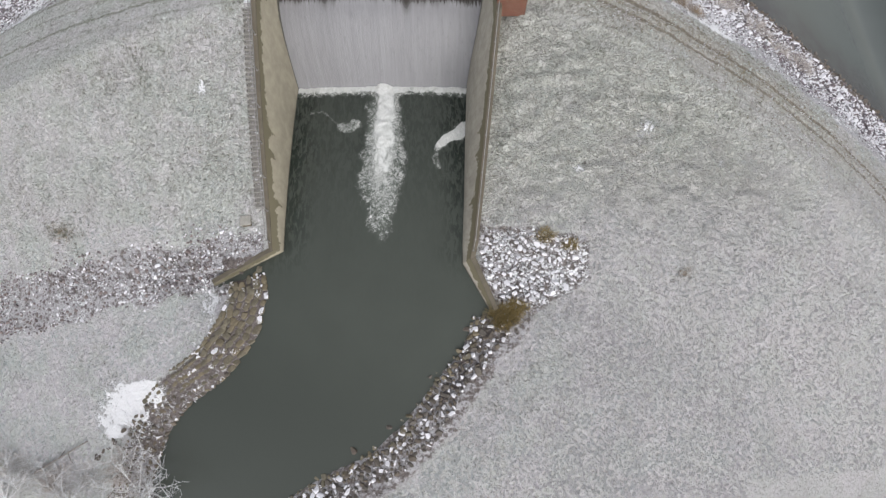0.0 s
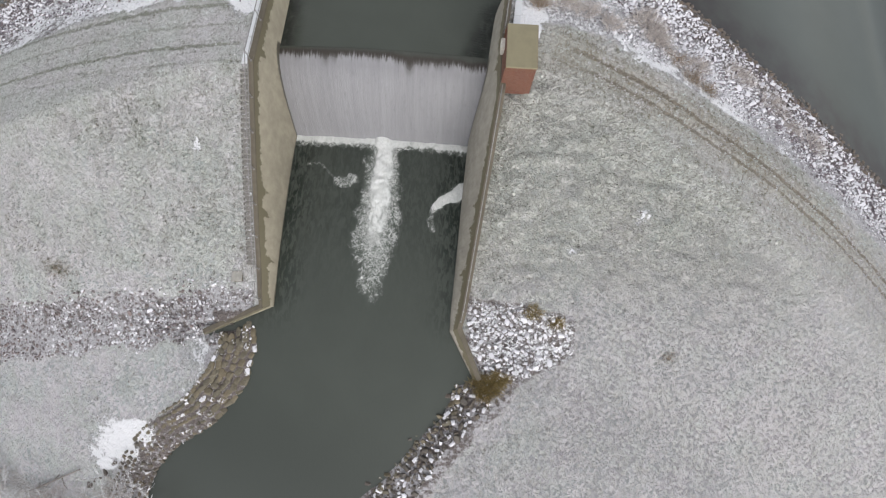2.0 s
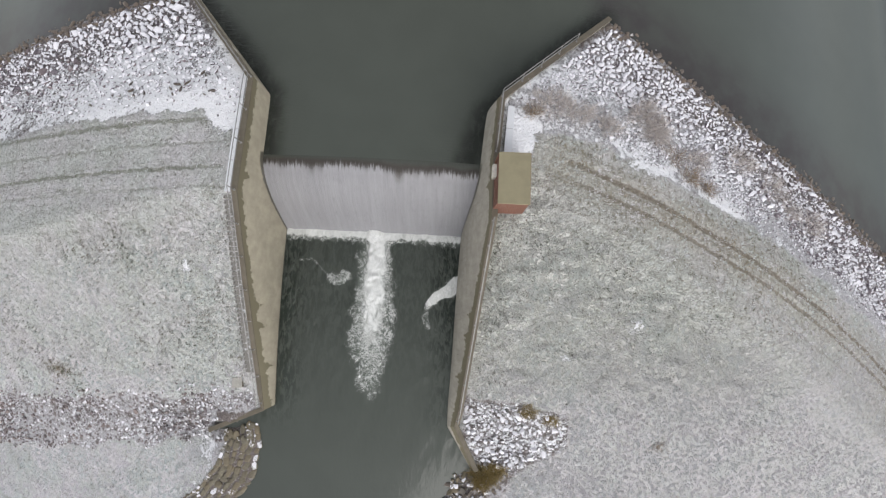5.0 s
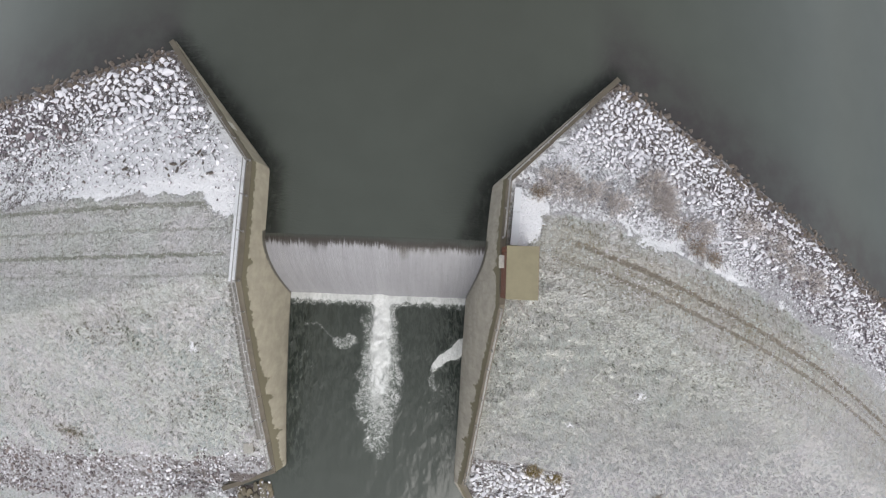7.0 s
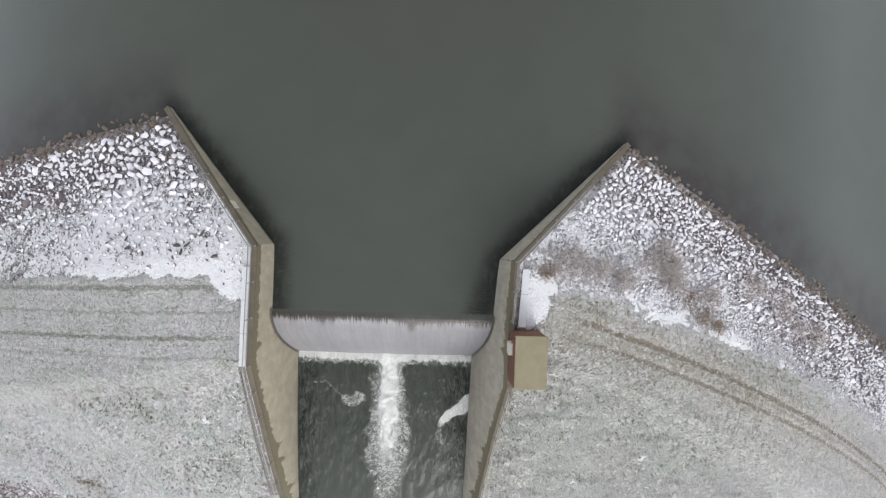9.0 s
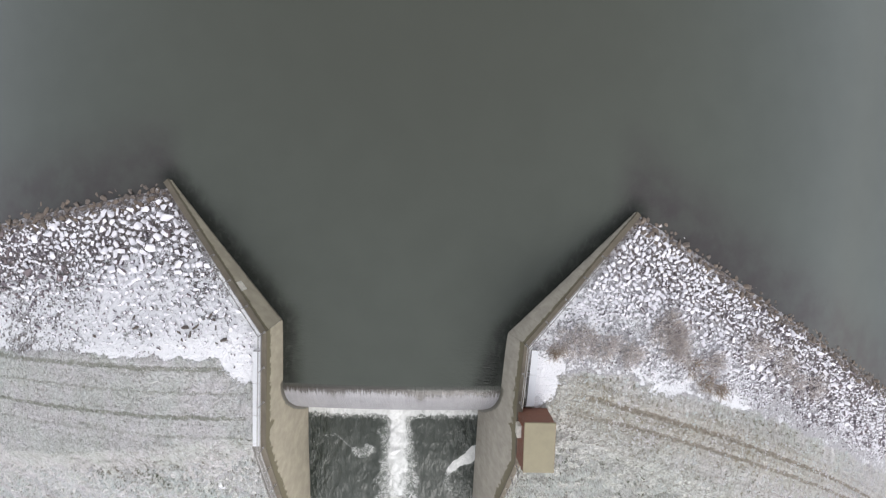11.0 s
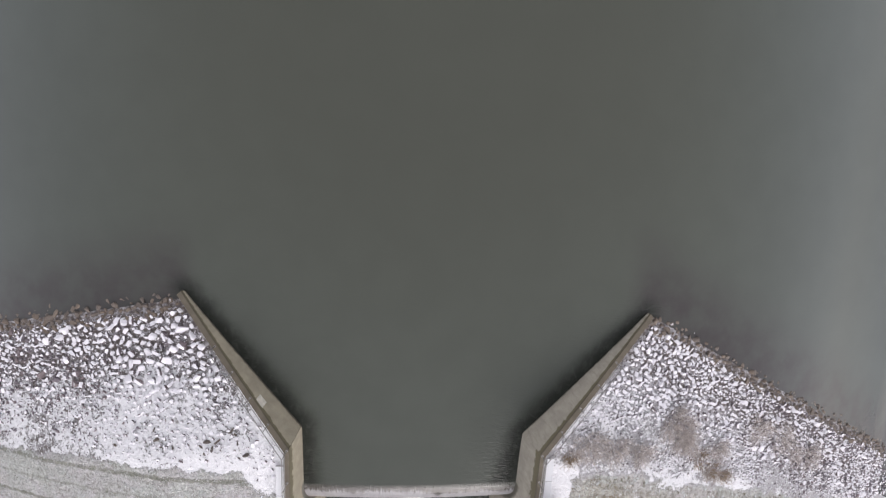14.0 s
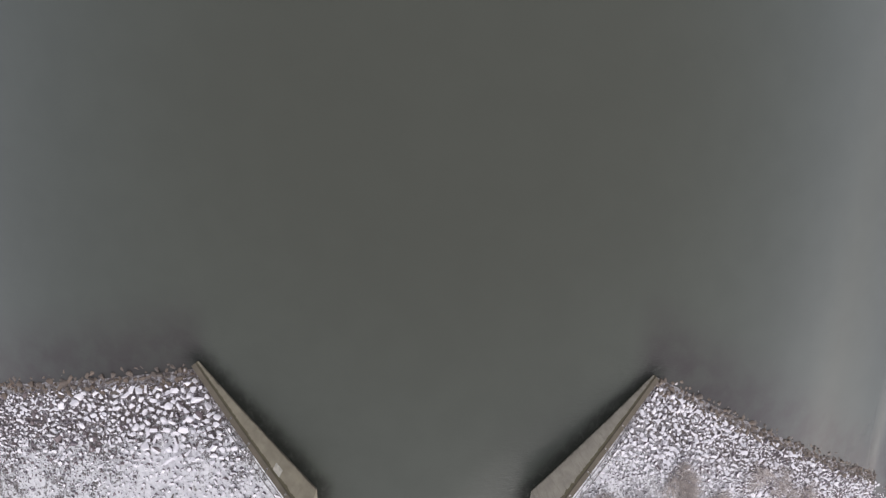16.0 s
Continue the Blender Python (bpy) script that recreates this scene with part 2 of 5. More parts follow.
def concrete_material(name="weathered_concrete", tone=(0.375, 0.338, 0.258), streaks=0.22):
    n = Nodes(name)
    spots, drift = n.noise(0.9, 5, 0.6), n.noise(0.25, 4, 0.6, stretch=(1, 1, 0.12))
    colour = n.mix(n.ramp(spots, 0.3, 0.75), tuple(c * 0.86 for c in tone), tuple(c * 1.12 for c in tone))
    colour = n.mix(n.ramp(drift, 0.48, 0.72, 0, streaks), colour, tuple(c * 0.7 for c in tone))
    colour = n.mix(n.ramp(n.noise(0.04, 3), 0.55, 0.75, 0, 0.35), colour, tuple(min(c * 1.3, 1) for c in tone))
    edge = n.ramp(n.math("SUBTRACT", n.attr("top"), n.math("MULTIPLY", n.noise(0.45, 5, 0.75), 0.9)), 0.10, 0.15)
    colour = n.mix(edge, colour, (0.155, 0.137, 0.088))
    wet = n.ramp(n.math("ADD", n.attr("wet"), n.math("MULTIPLY", n.noise(0.4, 4), 0.5)), 0.75, 1.0)
    colour = n.mix(wet, colour, (0.10, 0.092, 0.07))
    n.bump(n.math("ADD", n.noise(0.05, 4), n.math("MULTIPLY", spots, 2.0)), 0.01, 0.5)
    return n.done(colour, n.ramp(wet, 0, 1, 0.8, 0.35))


def water_material(name, body, foam=True):
    n = Nodes(name)
    drift, small = n.noise(3.0, 3, 0.5), n.noise(0.55, 4, 0.55, stretch=(1.0, 0.6, 1.0), warp=0.9)
    colour = n.mix(n.ramp(drift, 0.3, 0.7), tuple(c * 0.97 for c in body), tuple(c * 1.03 for c in body))
    chop = n.attr("chop")
    rough = 0.13
    if foam:
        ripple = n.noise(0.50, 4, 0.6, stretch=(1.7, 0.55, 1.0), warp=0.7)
        churn = n.noise(0.7, 6, 0.7, stretch=(1.0, 0.7, 1.0), warp=1.2)
        thread = n.ramp(n.math("ABSOLUTE", n.math("SUBTRACT", n.noise(0.85, 4, 0.6, warp=2.0), 0.5)), 0.0, 0.06, 1.0, 0.0)
        hair = n.ramp(n.math("ABSOLUTE", n.math("SUBTRACT", n.noise(0.42, 3, 0.6, warp=1.8), 0.5)), 0.0, 0.075, 1.0, 0.0)
        web = n.math("MULTIPLY", n.math("MAXIMUM", thread, n.math("MULTIPLY", hair, 0.7)), n.ramp(n.math("ADD", churn, n.math("MULTIPLY", n.attr("lace"), 0.35)), 0.58, 0.85))
        solid = n.ramp(n.math("ADD", n.attr("foam"), n.math("MULTIPLY", n.math("SUBTRACT", churn, 0.5), 1.5)), 0.40, 0.95)
        solid = n.math("MULTIPLY", solid, n.ramp(n.attr("foam"), 0.05, 0.28))
        white = n.math("MAXIMUM", solid, n.math("MULTIPLY", web, n.ramp(n.attr("lace"), 0.05, 0.5)))
        # dark ripple streaks: the walls' reflection painted into the water's colour
        dark_reflection = n.math("MULTIPLY", n.attr("dark_reflection"), n.ramp(ripple, 0.42, 0.58))
        colour = n.mix(n.attr("extent"), colour, (body[0] * 0.74, body[1] * 0.75, body[2] * 0.75))
        colour = n.mix(dark_reflection, colour, (body[0] * 0.40, body[1] * 0.46, body[2] * 0.43))
        colour = n.mix(n.ramp(n.math("ADD", n.attr("lace"), n.attr("foam")), 0.1, 1.2, 0, 0.5), colour, (0.20, 0.225, 0.195))
        colour = n.mix(white, colour, n.mix(n.ramp(churn, 0.4, 0.65), (0.66, 0.67, 0.645), (0.80, 0.805, 0.785)))
        rough = n.ramp(white, 0, 1, 0.10, 0.75)
        height = n.math("ADD", n.math("MULTIPLY", n.math("MULTIPLY", n.math("ADD", small, ripple), chop), 0.7), n.math("MULTIPLY", white, 0.14))
    else:
        # dark band beside the walls, their mirror image put into the colour
        dark_reflection = n.math("MULTIPLY", n.attr("dark_reflection"), n.ramp(small, 0.20, 0.55, 0.55, 1.0))
        # paler, bluer tint: sky reflection and haze put into the colour
        colour = n.mix(n.math("MULTIPLY", n.attr("sky_sheen"), 0.35), colour, (body[0] * 1.05, body[1] * 1.2, body[2] * 1.5))
        # darker, browner patch: lens shading and lower exposure put into the colour
        colour = n.mix(n.attr("extent"), colour, (body[0] * 0.80, body[1] * 0.76, body[2] * 0.72))
        colour = n.mix(n.math("MULTIPLY", n.attr("shallow"), n.ramp(n.noise(2.2, 4, 0.6), 0.25, 0.7, 0.45, 0.85)), colour, (0.050, 0.043, 0.046))
        colour = n.mix(dark_reflection, colour, tuple(c * 0.38 for c in body))
        lap = n.noise(0.34, 3, 0.6, stretch=(0.55, 1.7, 1.0), warp=0.5)
        height = n.math("MULTIPLY", lap, chop)
    n.bump(height, 0.30, 1.0)
    return n.done(colour, rough, IOR=1.33, Specular_IOR_Level=0.5 if foam else 0.22)


def sheet_material():
    n = Nodes("falling_water_sheet")
    streak = n.noise(0.30, 5, 0.65, stretch=(1.0, 0.06, 0.06))
    thin = n.noise(0.07, 3, 0.6, stretch=(1.0, 0.05, 0.05))
    broad = n.noise(1.7, 3, 0.6, stretch=(1.0, 0.12, 0.12))
    v = n.attr("down")
    start = n.ramp(n.math("ADD", v, n.math("MULTIPLY", n.math("SUBTRACT", n.noise(0.16, 3, 0.7, stretch=(1.0, 0.10, 0.10)), 0.5), 0.36)), 0.09, 0.20)
    start = n.math("MULTIPLY", start, n.ramp(n.math("ADD", v, n.math("MULTIPLY", broad, -0.6)), -0.30, -0.06))
    body = n.mix(n.ramp(streak, 0.32, 0.7), (0.232, 0.229, 0.240), (0.265, 0.262, 0.274))
    body = n.mix(n.ramp(broad, 0.45, 0.75, 0, 0.4), body, (0.190, 0.187, 0.196))
    body = n.mix(n.ramp(n.noise(0.45, 5, 0.7, stretch=(1.0, 0.45, 0.45)), 0.52, 0.72, 0, 0.45), body, (0.178, 0.175, 0.184))
    body = n.mix(n.ramp(thin, 0.6, 0.8, 0, 0.25), body, (0.32, 0.32, 0.33))
    body = n.mix(n.ramp(v, 0.10, 0.30, 0.35, 0.0), body, (0.44, 0.43, 0.445))
    lip = n.mix(n.ramp(v, 0.0, 0.10), (0.075, 0.08, 0.068), (0.052, 0.045, 0.038))
    colour = n.mix(start, lip, body)
    n.bump(n.math("ADD", streak, thin), 0.05, 0.7)
    return n.done(colour, n.ramp(start, 0, 1, 0.12, 0.5))


def stone_material(name, dry, snowy, snow=0.0, pick="island", ragged=1.0):
    n = Nodes(name)
    chance = n.island() if pick == "island" else n.each()
    mottled = n.noise(0.12, 4, 0.65)
    stone = n.mix(n.ramp(mottled, 0.3, 0.7), tuple(c * 0.65 for c in dry), tuple(c * 1.25 for c in dry))
    stone = n.mix(n.ramp(chance, 0.2, 0.9, 0, 0.6), stone, (dry[0] * 1.35, dry[1] * 1.22, dry[2] * 1.05))
    lie = n.math("ADD", n.up(), n.math("MULTIPLY", n.math("SUBTRACT", n.noise(0.2, 5, 0.7), 0.5), ragged))
    lie = n.math("ADD", lie, n.math("MULTIPLY", n.math("SUBTRACT", n.math("FRACT", n.math("MULTIPLY", chance, 7.31)), 0.5), snowy))
    sep = n.t.nodes.new("ShaderNodeSeparateXYZ")
    n.t.links.new(n.place, sep.inputs[0])
    blown = n.math("ADD", n.math("MULTIPLY", n.math("SUBTRACT", n.noise(4.0, 3, 0.6), 0.5), 0.9), n.ramp(sep.outputs["X"], -31, -18, -0.30, 0.0))
    blown = n.math("ADD", blown, n.ramp(sep.outputs["X"], 25, 38, 0.0, -0.28))
    white = n.ramp(n.math("ADD", n.math("ADD", lie, blown), snow), 0.72, 0.86)
    n.bump(n.math("ADD", mottled, n.math("MULTIPLY", white, 0.4)), 0.03, 0.8)
    return n.done(n.mix(white, stone, (0.87, 0.855, 0.895)), n.ramp(white, 0, 1, 0.65, 0.9))


def plain_material(name, tone, rough=0.6, metal=0.0, size=0.3, spread=0.15):
    n = Nodes(name)
    v = n.noise(size, 4, 0.6)
    n.bump(n.noise(size * 0.2, 3), 0.004, 0.4)
    return n.done(n.mix(n.ramp(v, 0.3, 0.7), tuple(c * (1 - spread) for c in tone), tuple(min(c * (1 + spread), 1) for c in tone)), n.ramp(v, 0.3, 0.7, rough * 0.9, min(rough * 1.1, 1)), metal)


def snowy_material(name, tone, level):
    """A surface with thin snow on what lies flat."""
    n = Nodes(name)
    v = n.noise(0.25, 4, 0.65)
    lie = n.math("ADD", n.up(), n.math("MULTIPLY", n.math("SUBTRACT", v, 0.5), 1.2))
    white = n.ramp(lie, level, level + 0.15)
    n.bump(n.math("ADD", v, white), 0.012, 0.6)
    base = n.mix(n.ramp(n.noise(0.06, 3), 0.3, 0.7), tuple(c * 0.75 for c in tone), tuple(c * 1.2 for c in tone))
    return n.done(n.mix(white, base, (0.78, 0.79, 0.81)), 0.85)


def brick_material():
    n = Nodes("red_brick")
    b = n.t.nodes.new("ShaderNodeTexBrick")
    m = n.t.nodes.new("ShaderNodeMapping")
    sep, com = n.t.nodes.new("ShaderNodeSeparateXYZ"), n.t.nodes.new("ShaderNodeCombineXYZ")
    n.t.links.new(n.place, sep.inputs[0])
    n.put(n.math("ADD", sep.outputs["X"], sep.outputs["Y"]), com.inputs[0])
    n.put(sep.outputs["Z"], com.inputs[1])
    n.t.links.new(com.outputs[0], m.inputs["Vector"])
    n.t.links.new(m.outputs["Vector"], b.inputs["Vector"])
    b.inputs["Scale"].default_value, b.inputs["Mortar Size"].default_value = 1.0, 0.006
    b.inputs["Brick Width"].default_value, b.inputs["Row Height"].default_value = 0.215, 0.075
    b.inputs["Color1"].default_value, b.inputs["Color2"].default_value = (0.145, 0.055, 0.034, 1), (0.19, 0.080, 0.050, 1)
    b.inputs["Mortar"].default_value = (0.20, 0.15, 0.12, 1)
    colour = n.mix(n.ramp(n.noise(0.7, 4), 0.4, 0.75, 0, 0.35), b.outputs["Color"], (0.16, 0.07, 0.05))
    n.bump(n.math("SUBTRACT", n.noise(0.02, 2), n.math("MULTIPLY", b.outputs["Fac"], 2.0)), 0.006, 0.6)
    return n.done(colour, 0.85)


GROUND, CONCRETE = ground_material(), concrete_material()
CONCRETE_EAST = concrete_material("greyer_weathered_concrete", (0.365, 0.338, 0.285), 0.6)
COPING = concrete_material("mossy_coping_concrete", (0.135, 0.115, 0.085))
STAIR = snowy_material("snow_dusted_step_concrete", (0.27, 0.255, 0.235), 1.06)
WALK = snowy_material("snowy_walkway", (0.42, 0.40, 0.41), 0.72)
RESERVOIR, STREAM = water_material("reservoir_water", (0.0835, 0.0920, 0.0800), False), water_material("pool_water", (0.070, 0.078, 0.0675))
SHEET, BRICK = sheet_material(), brick_material()
RIPRAP = stone_material("snow_capped_riprap", (0.165, 0.143, 0.163), 0.95, 0.40, "island", 0.75)
RIPRAP_PIECE = stone_material("snow_capped_riprap_stone", (0.165, 0.143, 0.163), 0.95, 0.40, "each", 0.75)
WET = stone_material("wet_brown_stone", (0.165, 0.146, 0.105), 1.0, -0.62)
WET_PIECE = stone_material("wet_brown_bank_stone", (0.165, 0.146, 0.105), 1.0, -0.62, "each")
SHORE_STONE = stone_material("wet_shore_stone", (0.145, 0.121, 0.104), 0.9, -0.68)
SHORE_PIECE = stone_material("wet_shore_stone_piece", (0.145, 0.121, 0.104), 0.9, -0.68, "each")
COBBLE = stone_material("half_snowed_cobble", (0.20, 0.172, 0.178), 1.3, 0.0)
ROOF = plain_material("tan_roof_sheet", (0.27, 0.238, 0.15), 0.55, 0, 0.8, 0.08)
TRIM = plain_material("brown_trim", (0.20, 0.085, 0.05), 0.6)
WHITE = plain_material("white_painted_steel", (0.66, 0.63, 0.56), 0.45)
STEEL = plain_material("galvanised_pipe", (0.34, 0.33, 0.32), 0.45, 0.6)
FROSTED_TWIG = snowy_material("frosted_twig", (0.56, 0.53, 0.51), 0.3)
DRY_TWIG = plain_material("dry_twig", (0.58, 0.53, 0.50), 0.9, 0, 0.05, 0.35)
BROWN_TWIG = plain_material("brown_brush", (0.36, 0.285, 0.215), 0.9, 0, 0.05, 0.35)
OLIVE = plain_material("yellowed_grass", (0.33, 0.255, 0.115), 0.9, 0, 0.1, 0.4)
TIMBER = plain_material("weathered_driftwood", (0.26, 0.235, 0.215), 0.85, 0, 0.1, 0.3)


# ---- building helpers ----
def mesh_of(name, verts, faces, mat, smooth=False):
    me = bpy.data.meshes.new(name)
    me.from_pydata([tuple(map(float, v)) for v in verts], [], faces)
    me.materials.append(mat)
    if smooth:
        me.shade_smooth()
    return me


def part(name, me, parent, label=""):
    ob = new(name, me)
    ob.parent = parent
    return tagged(ob, label)


def part_bm(name, bm, mat, parent, label="", bevel=0.0):
    if bevel:
        bmesh.ops.bevel(bm, geom=bm.edges[:], offset=bevel, segments=1, affect="EDGES")
    me = bpy.data.meshes.new(name)
    bm.to_mesh(me)
    bm.free()
    me.materials.append(mat)
    return part(name, me, parent, label) if parent else new(name, me)


def block(bm, x0, x1, y0, y1, z0, z1):
    m = Matrix.Translation(((x0 + x1) / 2, (y0 + y1) / 2, (z0 + z1) / 2)) @ Matrix.Diagonal((x1 - x0, y1 - y0, z1 - z0, 1))
    bmesh.ops.create_cube(bm, size=1, matrix=m)
    return bm


def grid_mesh(name, xs, ys, height, mat, smooth=True):
    """A sheet over the grid lines xs and ys; height(x, y) may be arrays of places as well."""
    gx, gy = np.meshgrid(xs, ys)
    made = height(gx, gy)
    if isinstance(made, tuple):
        gx, gy, gz = made
    else:
        gz = made
    w, h = len(xs), len(ys)
    idx = np.arange(w * h).reshape(h, w)
    quads = np.stack([idx[:-1, :-1], idx[:-1, 1:], idx[1:, 1:], idx[1:, :-1]], -1).reshape(-1, 4)
    me = bpy.data.meshes.new(name)
    me.vertices.add(w * h)
    me.vertices.foreach_set("co", np.stack([gx, gy, gz], -1).astype(np.float32).ravel())
    me.loops.add(quads.size)
    me.loops.foreach_set("vertex_index", quads.astype(np.int32).ravel())
    me.polygons.add(len(quads))
    me.polygons.foreach_set("loop_start", np.arange(0, quads.size, 4, dtype=np.int32))
    me.update(calc_edges=True)
    me.materials.append(mat)
    if smooth:
        me.shade_smooth()
    return me, gx, gy


def layer(me, name, values):
    a = me.attributes.new(name, "FLOAT", "POINT")
    a.data.foreach_set("value", np.asarray(values, np.float32).ravel())


def tube(verts, faces, points, r0, r1, sides=4):
    """Adds a tapered tube along points."""
    points = [Vector(p) for p in points]
    rings = []
    for i, p in enumerate(points):
        ahead = (points[min(i + 1, len(points) - 1)] - points[max(i - 1, 0)]).normalized()
        side = ahead.cross(Vector((0.31, 0.17, 0.93))).normalized()
        other = ahead.cross(side)
        r = r0 + (r1 - r0) * i / (len(points) - 1)
        rings.append(len(verts))
        for k in range(sides):
            a = 2 * math.pi * k / sides
            verts.append(p + (side * math.cos(a) + other * math.sin(a)) * r)
    for a, b in zip(rings, rings[1:]):
        for k in range(sides):
            faces.append((a + k, a + (k + 1) % sides, b + (k + 1) % sides, b + k))
    faces.append(tuple(range(rings[-1], rings[-1] + sides)))
    faces.append(tuple(range(rings[0] + sides - 1, rings[0] - 1, -1)))


# ---- ground ----
def spread_lines(lo, hi, pitch, far):
    core = np.arange(lo, hi + pitch / 2, pitch)
    steps = pitch * 1.32 ** np.arange(1, 60)
    out = np.cumsum(steps)
    out = out[out < far]
    return np.concatenate([lo - out[::-1], core, hi + out])


def turf_z(x, y):
    z = ground_z(x, y)
    d = inland(x, y)
    turf = (d > 8) & ~inside(x, y, CHANNEL)
    lumps = (grain(x, y, 0.9, 3, 1) - 0.5) * (0.15 + 0.22 * step(6, 14, x) * step(15, 19, d) * step(-14, -9, y))
    lumps = lumps + (grain(x * 0.7, y * 1.5, 0.9, 2, 66) - 0.5) * 0.58 * step(9, 13, x) * step(48, 30, x) * step(16, 19, d) * step(-20, -10, y)
    lumps = lumps + (grain(x, y, 5, 2, 2) - 0.5) * 0.3
    rut = np.exp(-(((y - track(x)) / 0.3) ** 2)) + np.exp(-(((y - track(x) + 1.4) / 0.3) ** 2))
    return z + np.where(turf, lumps * step(-1, 1, d - grass_edge(x)), 0) - 0.08 * rut * step(14, 20, x) * turf


def ground_cover(x, y):
    """What lies on the ground at each place: frost, snow, soil, wheel lines."""
    d, rough = inland(x, y), grain(x, y, 2.2, 4, 7)
    right = x > 0
    brow = np.where(right, 16.5, 19.5)
    edge = grass_edge(x) + (grain(x, y, 1.2, 3, 9) - 0.5) * 0.9
    top = step(-0.2, 0.4, d - edge) * step(1.5, -0.5, d - brow)  # the mown crest
    bank = step(0.25, -0.25, d - edge)  # the rocky side towards the lake
    lane = np.where(right, y - track(x), 10 + y - 0.05 * (x + 10))
    lower_w = step(-13.2, -14.2, y - 0.12 * (x + 10) + (rough - 0.5) * 2) * step(-19.4, -18.2, y - 0.15 * (x + 14) + (rough - 0.5) * 2) * step(-8.5, -9.5, x)
    ring = [(8.8, -13.6), (13.5, -14.0), (17.4, -15.0), (18.0, -17.2), (14.6, -19.6), (10.6, -20.3)]
    lower_e = step(0.9, -0.2, near_line(x, y, ring + ring[:1]) * np.where(inside(x, y, ring), -1, 1) + (rough - 0.5) * 1.5)
    shores = np.minimum(near_line(x, y, BANK_W[1:]) + 0.5, near_line(x, y, BANK_E))
    bank_low = step(4.2, 3.0, shores + (rough - 0.5) * 1.5) * (y < -16)
    soil = 0.8 * bank + 0.8 * lower_w + 0.85 * lower_e + 0.85 * bank_low
    frost = 0.66 + 0.30 * (grain(x, y, 7, 3, 4) - 0.5) - 0.10 * top * right + 0.12 * top * (1 - right)
    frost = frost + 0.35 * (grain(x, y, 0.5, 3, 18) - 0.5)
    frost = frost + 0.12 * step(0, -6, x) * step(-1, -4, y) + 0.10 * step(-14, -20, y) + 0.7 * bank * right * step(3, 6, d)
    dark = np.exp(-((np.hypot((x + 28.3) / 1.6, (y + 13.2) / 0.6)) ** 2)) + 0.7 * np.exp(-((np.hypot(x - 26.4, y + 16.9) / 0.6) ** 2)) + 0.5 * np.exp(-((np.hypot(x + 18.0, y + 3.2) / 0.7) ** 2))
    frost = frost - 0.8 * dark + 0.1 * lower_w
    white = np.where(right, 0.82, 0.74 + 0.22 * step(-26, -19, x)) * step(np.where(right, 2.5, 1.5), np.where(right, 8.0, 7.5), d) * bank * np.where(right, 0.80 - 0.3 * step(24, 36, x), 1.0) * (0.55 + 0.9 * grain(x, y, 3.0, 3, 6))
    white = white + np.where(right, 0.55, 0.35) * np.exp(-((d - edge + 0.1) / 0.45) ** 2) * step(0.50, 0.85, grain(x, y, 1.6, 3, 8)) * (d < 16)
    for px, py, rx, ry in ((21.2, 5.5, 0.9, 0.6), (22.9, 5.4, 0.8, 0.7), (24.2, 5.9, 0.6, 0.4), (-10.3, 7.6, 1.2, 1.6), (11.9, 6.9, 1.0, 1.2), (11.4, 5.3, 0.6, 1.3), (12.4, 7.4, 1.3, 1.3), (12.1, 5.9, 1.0, 1.0), (29.0, 3.7, 0.9, 0.35), (30.9, 3.1, 0.9, 0.35), (-22.0, -27.2, 2.5, 1.5), (-23.8, -29.2, 1.6, 1.2), (-19.0, -26.2, 1.9, 0.5), (-13.9, -19.6, 1.1, 1.2), (-15.0, -22.9, 0.8, 0.4),
                           (22.3, -6.5, 0.85, 0.75), (17.2, -9.4, 0.7, 0.45), (28.7, -8.9, 0.45, 0.4), (-13.1, -3.7, 0.75, 0.6), (-16.4, -24.6, 0.9, 0.4), (-13.6, -21.4, 0.5, 0.8)):
        white = white + (0.95 if rx > 2 else 0.78 if rx > 0.95 else 0.62) * np.exp(-(np.hypot((x - px) / rx, (y - py) / ry) ** (3 if rx > 0.6 else 2)))
    white = white + 0.62 * lower_w * grain(x, y, 1.3, 3, 5) + 0.5 * lower_e
    wet_w = step(3.5, 2.7, near_line(x, y, BANK_W[1:7]) + (rough - 0.5)) * (y < -16)
    white, frost = white * (1 - 0.8 * wet_w), frost - 0.6 * wet_w
    packed = step(4.4, 3.4, near_line(x, y, BANK_W[5:]) + (rough - 0.5)) * step(-26.0, -27.5, y - 0.25 * (x + 15)) * (x < -14)
    white = white + 0.36 * packed
    thicket = step(-30.8, -33.0, y - 0.12 * (x + 28) + 2 * (rough - 0.5)) * step(-19, -22, x)
    frost = frost - 0.12 * thicket + 0.12 * step(-10, -14, x) * step(-17, -20, y) + 0.10 * step(14, 30, x) * step(-6, -22, y) + 0.16 * step(9, 14, x) * step(3, -3, y) * step(-16, -9, y)
    for px, py, rx, ry in ((-19.4, -27.0, 1.9, 0.9), (-21.2, -28.8, 1.5, 1.0), (-22.9, -30.3, 1.0, 0.6)):
        white = white + 0.9 * np.exp(-(np.hypot((x - px) / rx, (y - py) / ry) ** 4))
    soil = soil - 0.9 * np.clip(white - 0.6, 0, 1)
    dry = top * step(10, 16, x) * (0.35 + 0.8 * step(2.6, 0.8, np.abs(lane + 0.7)))
    tuss = step(5, 11, x) * step(brow - 2, brow + 1.5, d) * step(-16, -9, y) * 0.8 * step(45, 28, x) + 0.3 * step(-15, -10, y) * step(brow - 1, brow + 2, d) + 0.3 * top + 0.12
